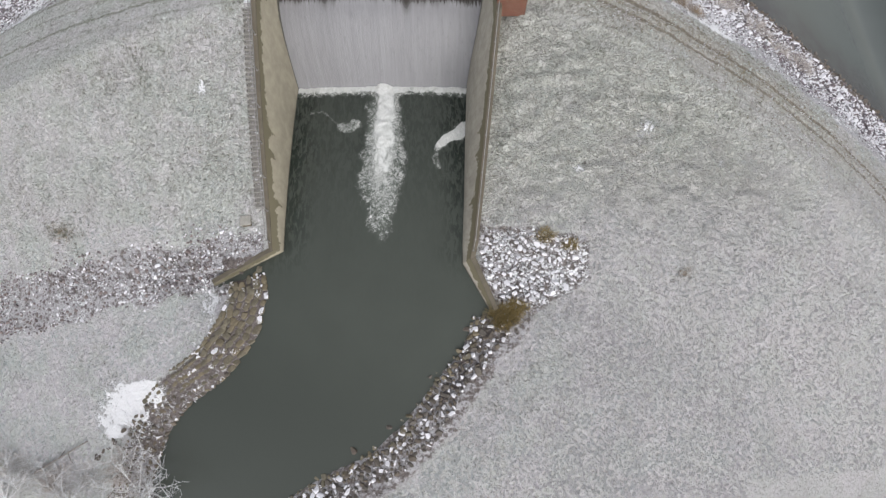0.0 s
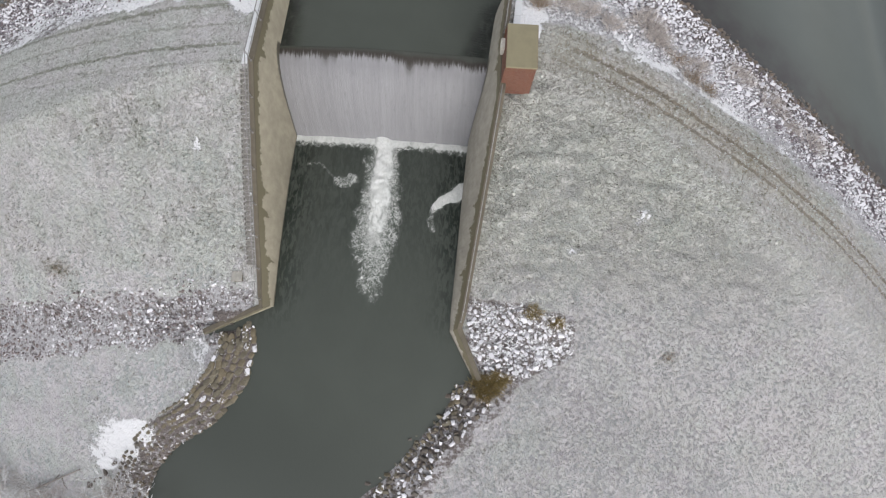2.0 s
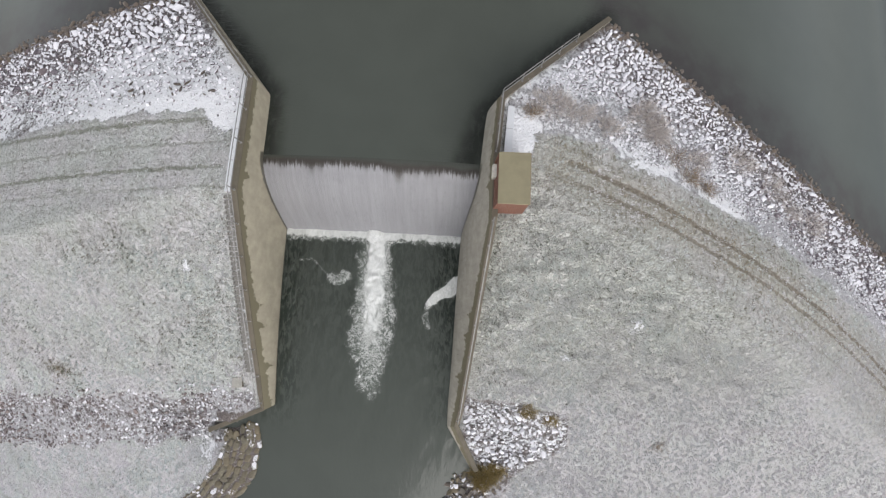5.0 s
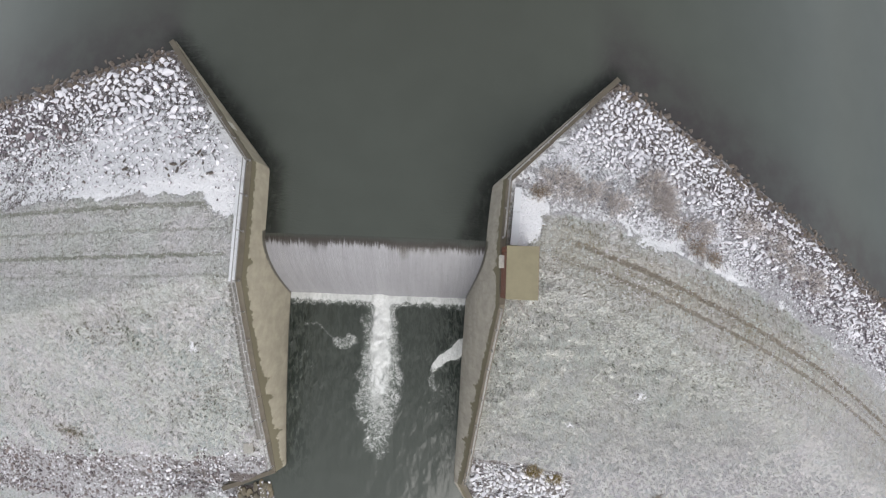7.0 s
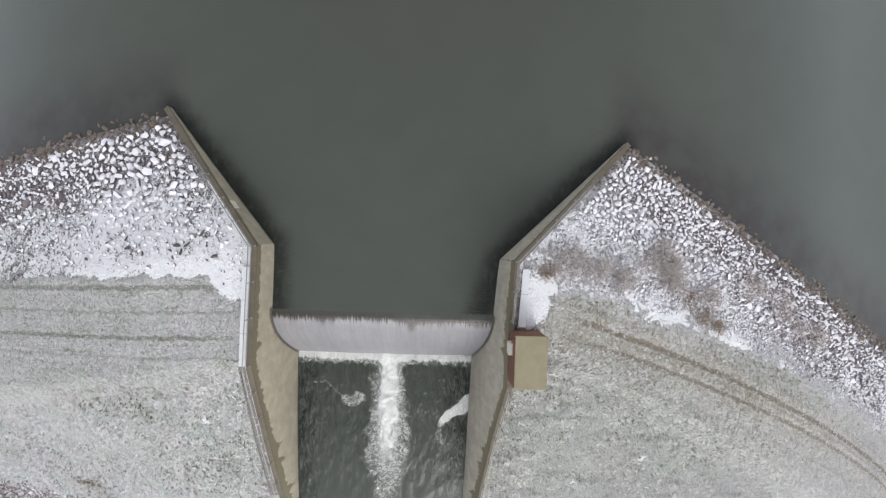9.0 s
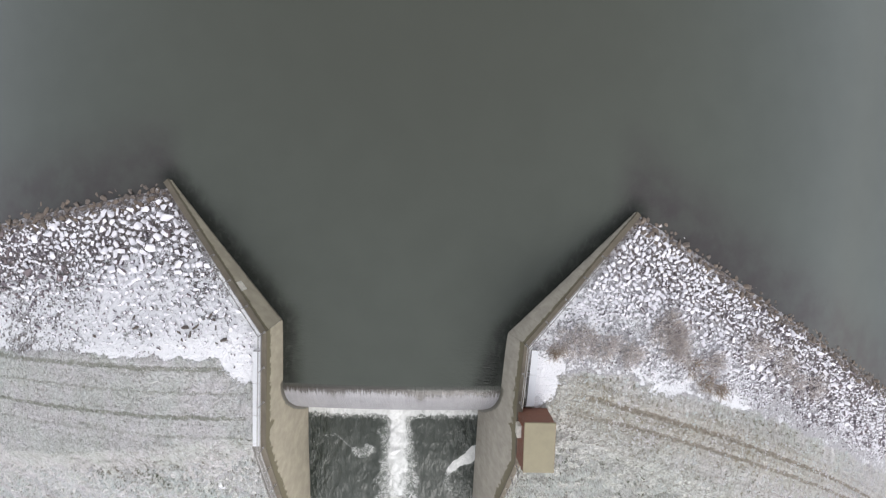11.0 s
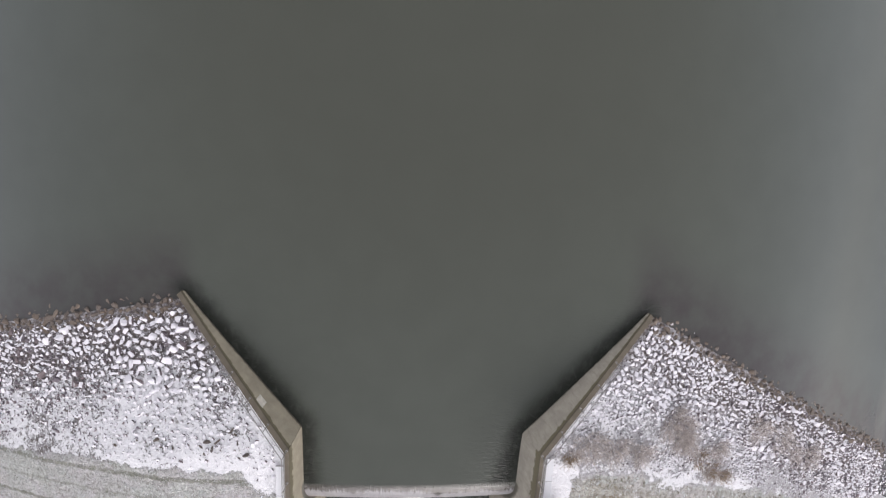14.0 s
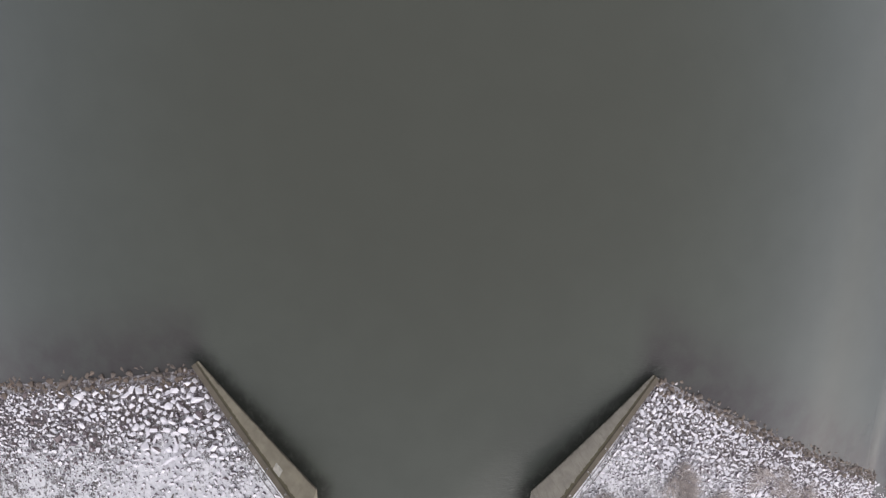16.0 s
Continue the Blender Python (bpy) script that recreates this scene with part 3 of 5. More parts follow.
    return dict((("tuss", tuss), ("dry", np.clip(dry, 0, 1)), ("frost", frost), ("soil", np.clip(soil, 0, 1)), ("white", np.clip(white, 0, 1.2)), ("lane", lane), ("soft", np.where(right, 1.0, 0.15) * step(-9, -19, y - 0.15 * np.abs(x)) * (0.6 + 0.4 * step(10, 20, x)) * (0.6 + 0.8 * grain(x, y, 4, 3, 27))),
                         ("crest", step(-0.2, 0.5, d - edge) * step(3.5, 0.0, d - brow)), ("track_east", step(13, 19, x) * (1 - bank)), ("track_west", step(-9, -11, x) * (1 - bank) * step(2, 0, d - brow))))


def build_ground():
    me, x, y = grid_mesh("ground", spread_lines(-52, 60, 0.27, 2500), spread_lines(-46, 20, 0.27, 2500), turf_z, GROUND)
    for name, values in ground_cover(x, y).items():
        layer(me, name, values)
    tagged(new("ground", me), "snow-dusted grass embankment with bare rocky margins", "ground", kind="structure")


build_ground()


# ---- water ----
def build_waters():
    xs = np.concatenate([-np.cumsum(1.25 ** np.arange(2, 33))[::-1] - 40, np.arange(-40, -21, 0.8), np.arange(-21, 22, 0.3), np.arange(22.2, 40.1, 0.8), 40 + np.cumsum(1.25 ** np.arange(2, 33))])
    vs = np.concatenate([np.linspace(0, 0.008, 60), np.linspace(0.0085, 0.02, 16), 0.02 + 0.98 * (np.linspace(0, 1, 60)[1:]) ** 3])

    def lake(u, v):
        south = np.minimum(np.interp(np.abs(u), (10, 20), (5.45, 13)), shore(u) - 6)
        y = south + v * (2400 - south)
        return u, y, RES - fall(u, y)

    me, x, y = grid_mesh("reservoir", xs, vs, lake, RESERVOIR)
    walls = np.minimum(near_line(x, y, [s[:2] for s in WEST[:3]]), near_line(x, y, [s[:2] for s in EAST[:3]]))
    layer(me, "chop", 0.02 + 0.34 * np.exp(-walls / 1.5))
    # painted reflection, strongest close to the walls
    layer(me, "dark_reflection", step(1.9, 0.2, walls + 0.5 * (grain(x, y, 0.6, 2, 71) - 0.5)) * (y > 4.6))
    # painted sheen of the sky, growing with distance from the dam
    layer(me, "sky_sheen", step(22, 60, np.hypot((x - 2) * 1.25, y - 20)))
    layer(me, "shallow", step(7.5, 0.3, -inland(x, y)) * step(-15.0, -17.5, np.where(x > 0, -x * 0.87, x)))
    # where the painted lens shading darkens the lake
    layer(me, "extent", step(32, 10, np.hypot(x - 3, (y - 44) * 0.9)) * 0.6)
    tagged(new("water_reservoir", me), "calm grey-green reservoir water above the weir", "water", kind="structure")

    xs = np.concatenate([np.arange(-90, -22, 1.5), np.arange(-22, -9, 0.4), np.arange(-9, 9.7, 0.11), [10.5, 12.5]])
    ys = np.concatenate([np.arange(-90, -40, 2.0), np.arange(-40, -18, 0.4), np.arange(-18, 1.3, 0.11)])

    def wave(x, y):
        calm = step(-24, -8, y)
        z = (grain(x * 1.5, y * 0.7, 0.9, 3, 11) - 0.5) * 0.16 * calm
        jet = np.exp(-(((x - 0.4 - 0.03 * y) / (0.75 + 0.10 * -y)) ** 2)) * step(-13, -3, y)
        return POOL - fall(x, y) + z + jet * (0.10 + 0.25 * (grain(x, y, 0.45, 3, 12) - 0.4))

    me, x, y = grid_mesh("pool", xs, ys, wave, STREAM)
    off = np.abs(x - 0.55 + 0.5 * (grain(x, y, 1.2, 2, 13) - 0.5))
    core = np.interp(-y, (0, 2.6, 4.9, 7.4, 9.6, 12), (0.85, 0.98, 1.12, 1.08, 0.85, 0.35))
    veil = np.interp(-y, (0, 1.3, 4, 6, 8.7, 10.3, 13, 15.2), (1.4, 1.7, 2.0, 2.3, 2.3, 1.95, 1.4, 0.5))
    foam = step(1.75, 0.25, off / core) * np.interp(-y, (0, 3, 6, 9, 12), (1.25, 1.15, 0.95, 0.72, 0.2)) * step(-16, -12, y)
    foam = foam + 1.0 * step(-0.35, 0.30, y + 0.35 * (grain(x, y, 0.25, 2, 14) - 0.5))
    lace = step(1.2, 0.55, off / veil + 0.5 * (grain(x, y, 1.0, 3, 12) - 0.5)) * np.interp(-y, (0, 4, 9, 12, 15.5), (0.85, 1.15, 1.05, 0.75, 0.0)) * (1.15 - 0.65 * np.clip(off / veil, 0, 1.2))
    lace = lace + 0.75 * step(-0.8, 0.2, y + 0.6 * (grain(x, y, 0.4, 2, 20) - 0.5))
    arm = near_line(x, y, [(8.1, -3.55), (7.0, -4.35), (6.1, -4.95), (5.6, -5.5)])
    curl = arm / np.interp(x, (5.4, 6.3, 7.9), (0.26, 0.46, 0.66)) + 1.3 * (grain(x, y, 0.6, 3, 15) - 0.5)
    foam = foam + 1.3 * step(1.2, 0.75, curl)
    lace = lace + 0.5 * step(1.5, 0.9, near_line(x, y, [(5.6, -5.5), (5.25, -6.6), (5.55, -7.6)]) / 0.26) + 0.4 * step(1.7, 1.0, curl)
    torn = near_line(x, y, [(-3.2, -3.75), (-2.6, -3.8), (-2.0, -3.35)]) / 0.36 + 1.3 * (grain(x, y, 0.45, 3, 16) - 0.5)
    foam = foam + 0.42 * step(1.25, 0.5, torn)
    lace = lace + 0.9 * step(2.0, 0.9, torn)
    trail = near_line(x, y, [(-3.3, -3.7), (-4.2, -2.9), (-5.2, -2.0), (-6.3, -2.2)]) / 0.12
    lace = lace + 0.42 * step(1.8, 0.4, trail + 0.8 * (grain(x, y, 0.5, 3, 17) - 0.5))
    # darker water downstream
    layer(me, "extent", step(-20, -31, y + 0.25 * x) * 0.9)
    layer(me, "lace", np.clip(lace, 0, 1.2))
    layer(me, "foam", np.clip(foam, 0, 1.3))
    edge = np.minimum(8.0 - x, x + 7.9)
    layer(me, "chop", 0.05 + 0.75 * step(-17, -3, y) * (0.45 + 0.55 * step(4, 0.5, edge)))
    # painted dark reflections: faint over the pool, strong at walls and toe
    layer(me, "dark_reflection", (0.30 * step(-14, -5, y) + 0.05 + 0.65 * step(3.0, 0.5, np.minimum(edge, 2.2 - y) + 1.2 * (grain(x, y, 2, 2, 23) - 0.5))) * step(-18.5, -13, y))
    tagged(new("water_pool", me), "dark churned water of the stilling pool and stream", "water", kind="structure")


build_waters()


# ---- weir ----
def weir_line(f, lift=0.0):
    """A point of the weir's back, f from the crest to the toe."""
    return 5.5 - 4.9 * f, RES - 0.03 + lift - (RES - POOL + 0.15) * f * f


def build_weir():
    fs = np.linspace(-0.02, 1, 44)
    y = np.concatenate([weir_line(np.maximum(fs, 0))[0] + np.where(fs < 0, 0.9, 0), [0.4, 6.4]])
    z = np.concatenate([weir_line(np.maximum(fs, 0), -0.12)[1] - np.where(fs < 0, 1.2, 0), [-2.4, -2.4]])
    verts, faces = [], []
    for x in (-8.6, 10.0):
        verts += [(x, b, c - float(fall(x, b))) for b, c in zip(y, z)]
    k = len(y)
    faces += [(i, (i + 1) % k, k + (i + 1) % k, k + i) for i in range(k)] + [tuple(range(k))[::-1], tuple(range(k, 2 * k))]
    weir = new("weir", mesh_of("weir", verts, faces, CONCRETE))
    tagged(weir, "concrete ogee weir under a sheet of overflowing water", "weir", kind="structure")

    def sheet(u, v):
        b, c = weir_line(v)
        c = c + (grain(u, b, 0.35, 3, 21) - 0.5) * 0.07 * step(0.1, 0.4, v)
        return u, b, c - fall(u, np.minimum(b, 0)) + 0.02 * step(0.0, 0.1, v)

    me, x, y = grid_mesh("sheet", np.arange(-8.7, 10.25, 0.12), np.linspace(0, 1, 70), sheet, SHEET)
    layer(me, "down", np.meshgrid(np.arange(-8.7, 10.25, 0.12), np.linspace(0, 1, 70))[1] - 0.05 * step(-1, 6, x) * grain(x, y * 0, 1.1, 2, 24) * 2)
    tagged(new("water_sheet", me), "pale streaked sheet of water sliding down the weir", "water", kind="structure")

    outlet = tagged(new("outlet_box"), "small concrete outlet at the foot of the weir", "outlet")
    outlet.location = (0.3, 0.9, 0)
    for x0, x1 in ((-0.92, -0.74), (0.74, 0.92)):
        part_bm("side_wall", block(bmesh.new(), x0, x1, 0.0, 0.9, -0.6, 0.72), CONCRETE_EAST, outlet, bevel=0.03)
    part_bm("lintel", block(bmesh.new(), -0.92, 0.92, 0.1, 0.9, 0.722, 0.86), CONCRETE_EAST, outlet, bevel=0.03)
    verts, faces, rows = [], [], 14
    for i in range(rows):
        f = i / (rows - 1)
        for j in range(13):
            a = j / 12 * 2 - 1
            w = 0.66 + 0.25 * f
            lump = 0.07 * (noise.noise((a * 3, f * 6, 1.3)) + 0.6 * noise.noise((a * 8, f * 15, 4.3)))
            verts.append((a * w, 0.30 - 2.6 * f, 0.62 - 0.42 * f * f - 0.30 * a * a * (1 - 0.3 * f) + lump))
    for i in range(rows - 1):
        for j in range(12):
            faces.append((i * 13 + j, i * 13 + j + 13, i * 13 + j + 14, i * 13 + j + 1))
    part("gushing_water", mesh_of("gushing_water", verts, faces, FOAM, True), outlet, "white foaming jet")


FOAM = plain_material("white_water", (0.78, 0.785, 0.765), 0.7, 0, 0.12, 0.10)
build_weir()


# ---- training walls ----
def build_wall(name, stations, sign, label):
    wall = tagged(new(name), label, "retaining wall", kind="structure")
    thick = 0.34
    count = len(stations)
    line = [Vector((s[3], s[4])) for s in stations]
    outs = []
    for i in range(count):
        a, b = line[max(i - 1, 0)], line[min(i + 1, count - 1)]
        d = (b - a).normalized()
        outs.append(Vector((d.y, -d.x)) * sign)

    def ring(i, t):
        """The section between stations i and i + 1 at the share t: foot, top, outer top, outer foot."""
        s = [a + (b - a) * t for a, b in zip(stations[i], stations[i + 1])]
        o = (outs[i] * (1 - t) + outs[i + 1] * t).normalized()
        extent = (s[2] + 2.4) / max(s[5] - s[2], 0.4) * (0.0 if s[5] - s[2] < 1 else 1)
        fx, fy = s[0] + (s[0] - s[3]) * min(extent, 1.2), s[1] + (s[1] - s[4]) * min(extent, 1.2)
        s[3], s[4] = s[3] - o.x * 0.27, s[4] - o.y * 0.27
        g = float(fall(s[3], s[4]))
        top = s[5] - g
        return [(fx, fy, -2.4 - g), (s[0], s[1], s[2] - g), (s[3], s[4], top), (s[3] + o.x * thick, s[4] + o.y * thick, top), (s[3] + o.x * thick, s[4] + o.y * thick, -2.4 - g)], o

    runs = [(0, 1), (1, 5), (5, 7), (7, 8)]
    for first, last in runs:
        verts, faces, mark, damp, soak = [], [], [], [], []
        cuts = 18 * (last - first)
        gap = 0.0015
        spots = [min(max(first + (last - first) * k / cuts, first + gap), last - gap) for k in range(cuts + 1)]
        rings = [ring(int(s), s - int(s))[0] for s in spots]
        for r in rings:
            foot, face, top, inner, _ = [Vector(p) for p in r]
            back = Vector((top.x, top.y, foot.z))
            shares = [q / 24 for q in range(25)]
            power = 2.3 if sign < 0 else 1.5
            col = [foot]
            for q in shares:
                p = face.lerp(inner, q)
                w = face.lerp(inner, q ** power)
                col.append(Vector((w.x, w.y, p.z)))
            verts += col + [top, back]
            tall = max((top - face).length, 0.5)
            reach = min(1.5, 0.16 * tall + 0.25 if first == 0 else 1.5) + 1.9 * sum(math.exp(-(((top.y - c) / 0.22) ** 2)) for c in (-6.4, -8.1, 3.1, -11.6))
            mark += [0] + [max(0, 1 - (1 - q) * tall / reach) for q in shares] + [0, 0]
            for p, q in zip(col[1:], shares):
                over = p.z + float(fall(p.x, p.y)) - (weir_line((5.5 - p.y) / 4.9)[1] if 0.6 < p.y < 5.5 else -99)
                soak.append(max(0, 1 - q * tall / 0.6, 1.1 - max(over, 0) / 1.1))
            damp += [1] + soak + [0, 0]
            soak = []
        k = 28
        for a in range(cuts):
            for j in range(k):
                q = (a * k + j, a * k + (j + 1) % k, (a + 1) * k + (j + 1) % k, (a + 1) * k + j)
                faces.append(q if sign > 0 else q[::-1])
        ends = [tuple(range(k))[::-1], tuple(range(cuts * k, cuts * k + k))]
        faces += ends if sign > 0 else [e[::-1] for e in ends]
        me = mesh_of("panel", verts, faces, CONCRETE if sign < 0 else CONCRETE_EAST)
        layer(me, "top", mark), layer(me, "wet", damp)
        part("panel", me, wall)
        # coping slab
        verts, faces = [], []
        for s in spots:
            r, o = ring(int(s), s - int(s))
            p, w = Vector(r[2]), Vector((o.x, o.y, 0))
            a, b = p - w * 0.05 + Vector((0, 0, 0.003)), p + w * (thick + 0.04) + Vector((0, 0, 0.003))
            lift = Vector((0, 0, 0.13))
            verts += [a, a + lift * 0.85, a + lift + w * 0.03, b + lift - w * 0.03, b + lift * 0.85, b]
        for a in range(cuts):
            for j in range(6):
                q = (a * 6 + j, a * 6 + (j + 1) % 6, (a + 1) * 6 + (j + 1) % 6, (a + 1) * 6 + j)
                faces.append(q if sign > 0 else q[::-1])
        ends = [tuple(range(6))[::-1], tuple(range(cuts * 6, cuts * 6 + 6))]
        faces += ends if sign > 0 else [e[::-1] for e in ends]
        part("coping_slab", mesh_of("coping_slab", verts, faces, COPING), wall, "grey weathered coping")
    return ring


def build_rail(ring, spans, label, tall=1.05):
    """A two-pipe rail on the coping; spans: (station, share) from and to, with the posts between."""
    rail = tagged(new("guard_rail"), label, "railing")
    points = []
    for i, t0, t1 in spans:
        (a, _), (b, _) = ring(i, t0), ring(i, t1)
        steps = max(1, round((Vector(b[2]) - Vector(a[2])).length / 2.4))
        for k in range(steps + (1 if (i, t0, t1) == spans[-1] else 0)):
            r, o = ring(i, t0 + (t1 - t0) * k / steps)
            points.append(Vector(r[2]) + Vector((o.x, o.y, 0)) * 0.22 + Vector((0, 0, 0.12)))
    rail.location = points[0]
    home = points[0]
    for p in points:
        verts, faces = [], []
        tube(verts, faces, [p - home, p - home + Vector((0, 0, tall))], 0.035, 0.035, 6)
        part("post", mesh_of("post", verts, faces, STEEL, True), rail)
        verts, faces = [], []
        tube(verts, faces, [p - home, p - home + Vector((0, 0, 0.03))], 0.09, 0.085, 8)
        part("base_plate", mesh_of("base_plate", verts, faces, STEEL), rail)
    for share in (0.52, 1.0):
        verts, faces = [], []
        tube(verts, faces, [p - home + Vector((0, 0, tall * share)) for p in points], 0.032, 0.032, 6)
        part("rail_pipe", mesh_of("rail_pipe", verts, faces, STEEL, True), rail)


def build_patch():
    """A pale mortar repair on the face of the west wing wall."""
    (a, _), (b, o) = ring_w(0, 0.70), ring_w(0, 0.755)
    low, high = 0.62, 0.92
    v = []
    for r in (a, b):
        face, top = Vector(r[1]), Vector(r[3])
        for q in (low, high):
            p, w = face.lerp(top, q), face.lerp(top, q ** 2.3)
            v.append(Vector((w.x, w.y, p.z)))
    out = Vector((-o.x, -o.y, 0.35)).normalized() * 0.02
    verts = [p - out for p in v] + [p + out for p in v]
    faces = [(4, 6, 7, 5), (0, 1, 3, 2), (0, 4, 5, 1), (2, 3, 7, 6), (0, 2, 6, 4), (1, 5, 7, 3)]
    part("repair_patch", mesh_of("repair_patch", verts, faces, WHITE), bpy.data.objects["wall_west"], "white mortar patch")


ring_w = build_wall("wall_west", WEST, -1, "tan stained concrete training wall beside the spillway")
ring_e = build_wall("wall_east", EAST, 1, "tan stained concrete training wall beside the spillway")
build_patch()
build_rail(ring_w, [(0, 0.35, 1.0), (1, 0, 1), (2, 0, 1), (3, 0, 1), (4, 0, 1), (5, 0, 1), (6, 0, 0.8)], "galvanised pipe railing along the wall above the spillway")
build_rail(ring_e, [(0, 0.35, 1.0), (1, 0, 0.92)], "galvanised pipe railing on the lake end of the wall")
build_rail(ring_e, [(3, 0.05, 1.0), (4, 0, 1), (5, 0, 1), (6, 0, 0.6)], "galvanised pipe railing along the sloping wall")


# ---- stair and walkway on the west side ----
def build_stair():
    stair = tagged(new("stair"), "narrow snow-dusted concrete steps beside the wall", "stairs", kind="structure")
    y = 1.35
    share = bpy.data.meshes.new("step")
    bm = block(bmesh.new(), -0.34, 0.34, -0.17, 0.17, -0.4, 0.0)
    bmesh.ops.bevel(bm, geom=bm.edges[:], offset=0.02, segments=1, affect="EDGES")
    bm.to_mesh(share)
    bm.free()
    share.materials.append(STAIR)
    kerb = mesh_of("kerb_block", *kerb_shape(), STAIR)
    while y > -12.3:
        x = -9.0 + 0.014 * (y - 1.35)
        z = at_ground(x - 0.5, y) + 0.13
        part("step", share, stair).location = (x, y, z)
        part("kerb_block", kerb, stair).location = (x - 0.38, y - 0.02, z - 0.03)
        y -= 0.36


def kerb_shape():
    v = [(a * 0.04, b * 0.12, c) for c in (-0.35, 0.09) for a, b in ((-1, -1), (1, -1), (1, 1), (-1, 1))]
    return v, [(0, 3, 2, 1), (4, 5, 6, 7), (0, 1, 5, 4), (1, 2, 6, 5), (2, 3, 7, 6), (3, 0, 4, 7)]


build_stair()


def build_walk(name, xs, y0, y1, label):
    """A snowed-in slab walkway along the top of a wall, in bays of 2.4 m."""
    walkway = tagged(new(name), label, "walkway", kind="structure")
    y = y0
    while y < y1 - 0.1:
        end = min(y + 2.38, y1)
        t0, t1 = [(v - y0) / (y1 - y0) for v in (y, end)]
        a0, b0 = xs[0][0] + (xs[1][0] - xs[0][0]) * t0, xs[0][1] + (xs[1][1] - xs[0][1]) * t0
        a1, b1 = xs[0][0] + (xs[1][0] - xs[0][0]) * t1, xs[0][1] + (xs[1][1] - xs[0][1]) * t1
        z0, z1 = at_ground(a0 - 0.6 * np.sign(b0), y) , at_ground(a1 - 0.6 * np.sign(b1), end)
        z0, z1 = max(z0, 8.9 - float(fall(a0, 0))) + 0.16, max(z1, 8.9 - float(fall(a1, 0))) + 0.16
        v = [(a0, y, z0 - 0.5), (b0, y, z0 - 0.5), (b1, end, z1 - 0.5), (a1, end, z1 - 0.5), (a0, y, z0), (b0, y, z0), (b1, end, z1), (a1, end, z1)]
        f = [(0, 3, 2, 1), (4, 5, 6, 7), (0, 1, 5, 4), (1, 2, 6, 5), (2, 3, 7, 6), (3, 0, 4, 7)]
        part("slab", mesh_of("slab", v, f, WALK), walkway)
        y = end + 0.02


build_walk("walkway_west", ((-9.24, -8.60), (-9.10, -8.47)), 1.62, 8.9, "snow-covered concrete walkway behind the wall")
build_walk("walkway_east", ((10.80, 11.35), (11.05, 11.55)), 5.0, 9.2, "snow-covered concrete walkway behind the wall")


def build_cap_block():
    z = at_ground(-10.5, -13.1)
    base = tagged(new("junction_box"), "square grey concrete box in the riprap", "utility box")
    base.location, base.rotation_euler = (-10.5, -13.1, z), (0, 0, 0.12)
    part_bm("box_body", block(bmesh.new(), -0.40, 0.40, -0.40, 0.40, -0.3, 0.24), COPING, base, bevel=0.02)
    part_bm("lid", block(bmesh.new(), -0.44, 0.44, -0.44, 0.44, 0.242, 0.32), plain_material("pale_lid_concrete", (0.42, 0.40, 0.36), 0.85), base, "pale concrete lid", bevel=0.02)


build_cap_block()


# ---- gauge house ----
def build_house():
    z = 8.75 - float(fall(11.3, 3))
    house = tagged(new("gauge_house"), "small flat-roofed red brick control house on the wall", "house")
    house.location = (11.33, 2.98, z)
    w, l, t, h = 1.07, 1.76, 0.2, 2.3
    for name, box in (("wall", (w - t, w, -l, l)), ("wall", (-w + t + 0.002, w - t - 0.002, -l, -l + t)), ("wall", (-w + t + 0.002, w - t - 0.002, l - t, l))):
        part_bm(name, block(bmesh.new(), *box[:2], *box[2:], -0.6, h), BRICK, house)
    west = block(bmesh.new(), -w, -w + t, -l, l, -0.6, h)
    for v in west.verts:
        v.co.x -= 0.16 if v.co.z < 0 and v.co.x < -w + 0.01 else 0
    part_bm("wall", west, BRICK, house)
    roof = part_bm("roof", block(bmesh.new(), -w + 0.03, w + 0.05, -l - 0.04, l + 0.04, h + 0.002, h + 0.14), ROOF, house, "tan sheet roof", bevel=0.015)
    for a, b, c, d in ((w + 0.052, w + 0.065, -l - 0.05, l + 0.05),):
        part_bm("drip_edge", block(bmesh.new(), a, b, c, d, h - 0.04, h + 0.12), TRIM, roof)
    hatch = part_bm("service_hatch", block(bmesh.new(), -w - 0.30, -w - 0.002, 0.30, 1.18, 1.0, 1.72), WHITE, house, "white steel cabinet", bevel=0.02)
    part_bm("hatch_door", block(bmesh.new(), -w - 0.325, -w - 0.302, 0.35, 1.13, 1.05, 1.67), WHITE, hatch, bevel=0.008)
    part_bm("handle", block(bmesh.new(), -w - 0.36, -w - 0.327, 0.42, 0.46, 1.28, 1.44), STEEL, hatch)
    pipe_v, pipe_f = [], []
    tube(pipe_v, pipe_f, [(-w - 0.06, 1.45, h - 0.1), (-w - 0.06, 1.45, -0.4)], 0.05, 0.05, 8)
    part("downpipe", mesh_of("downpipe", pipe_v, pipe_f, TRIM, True), house)


build_house()


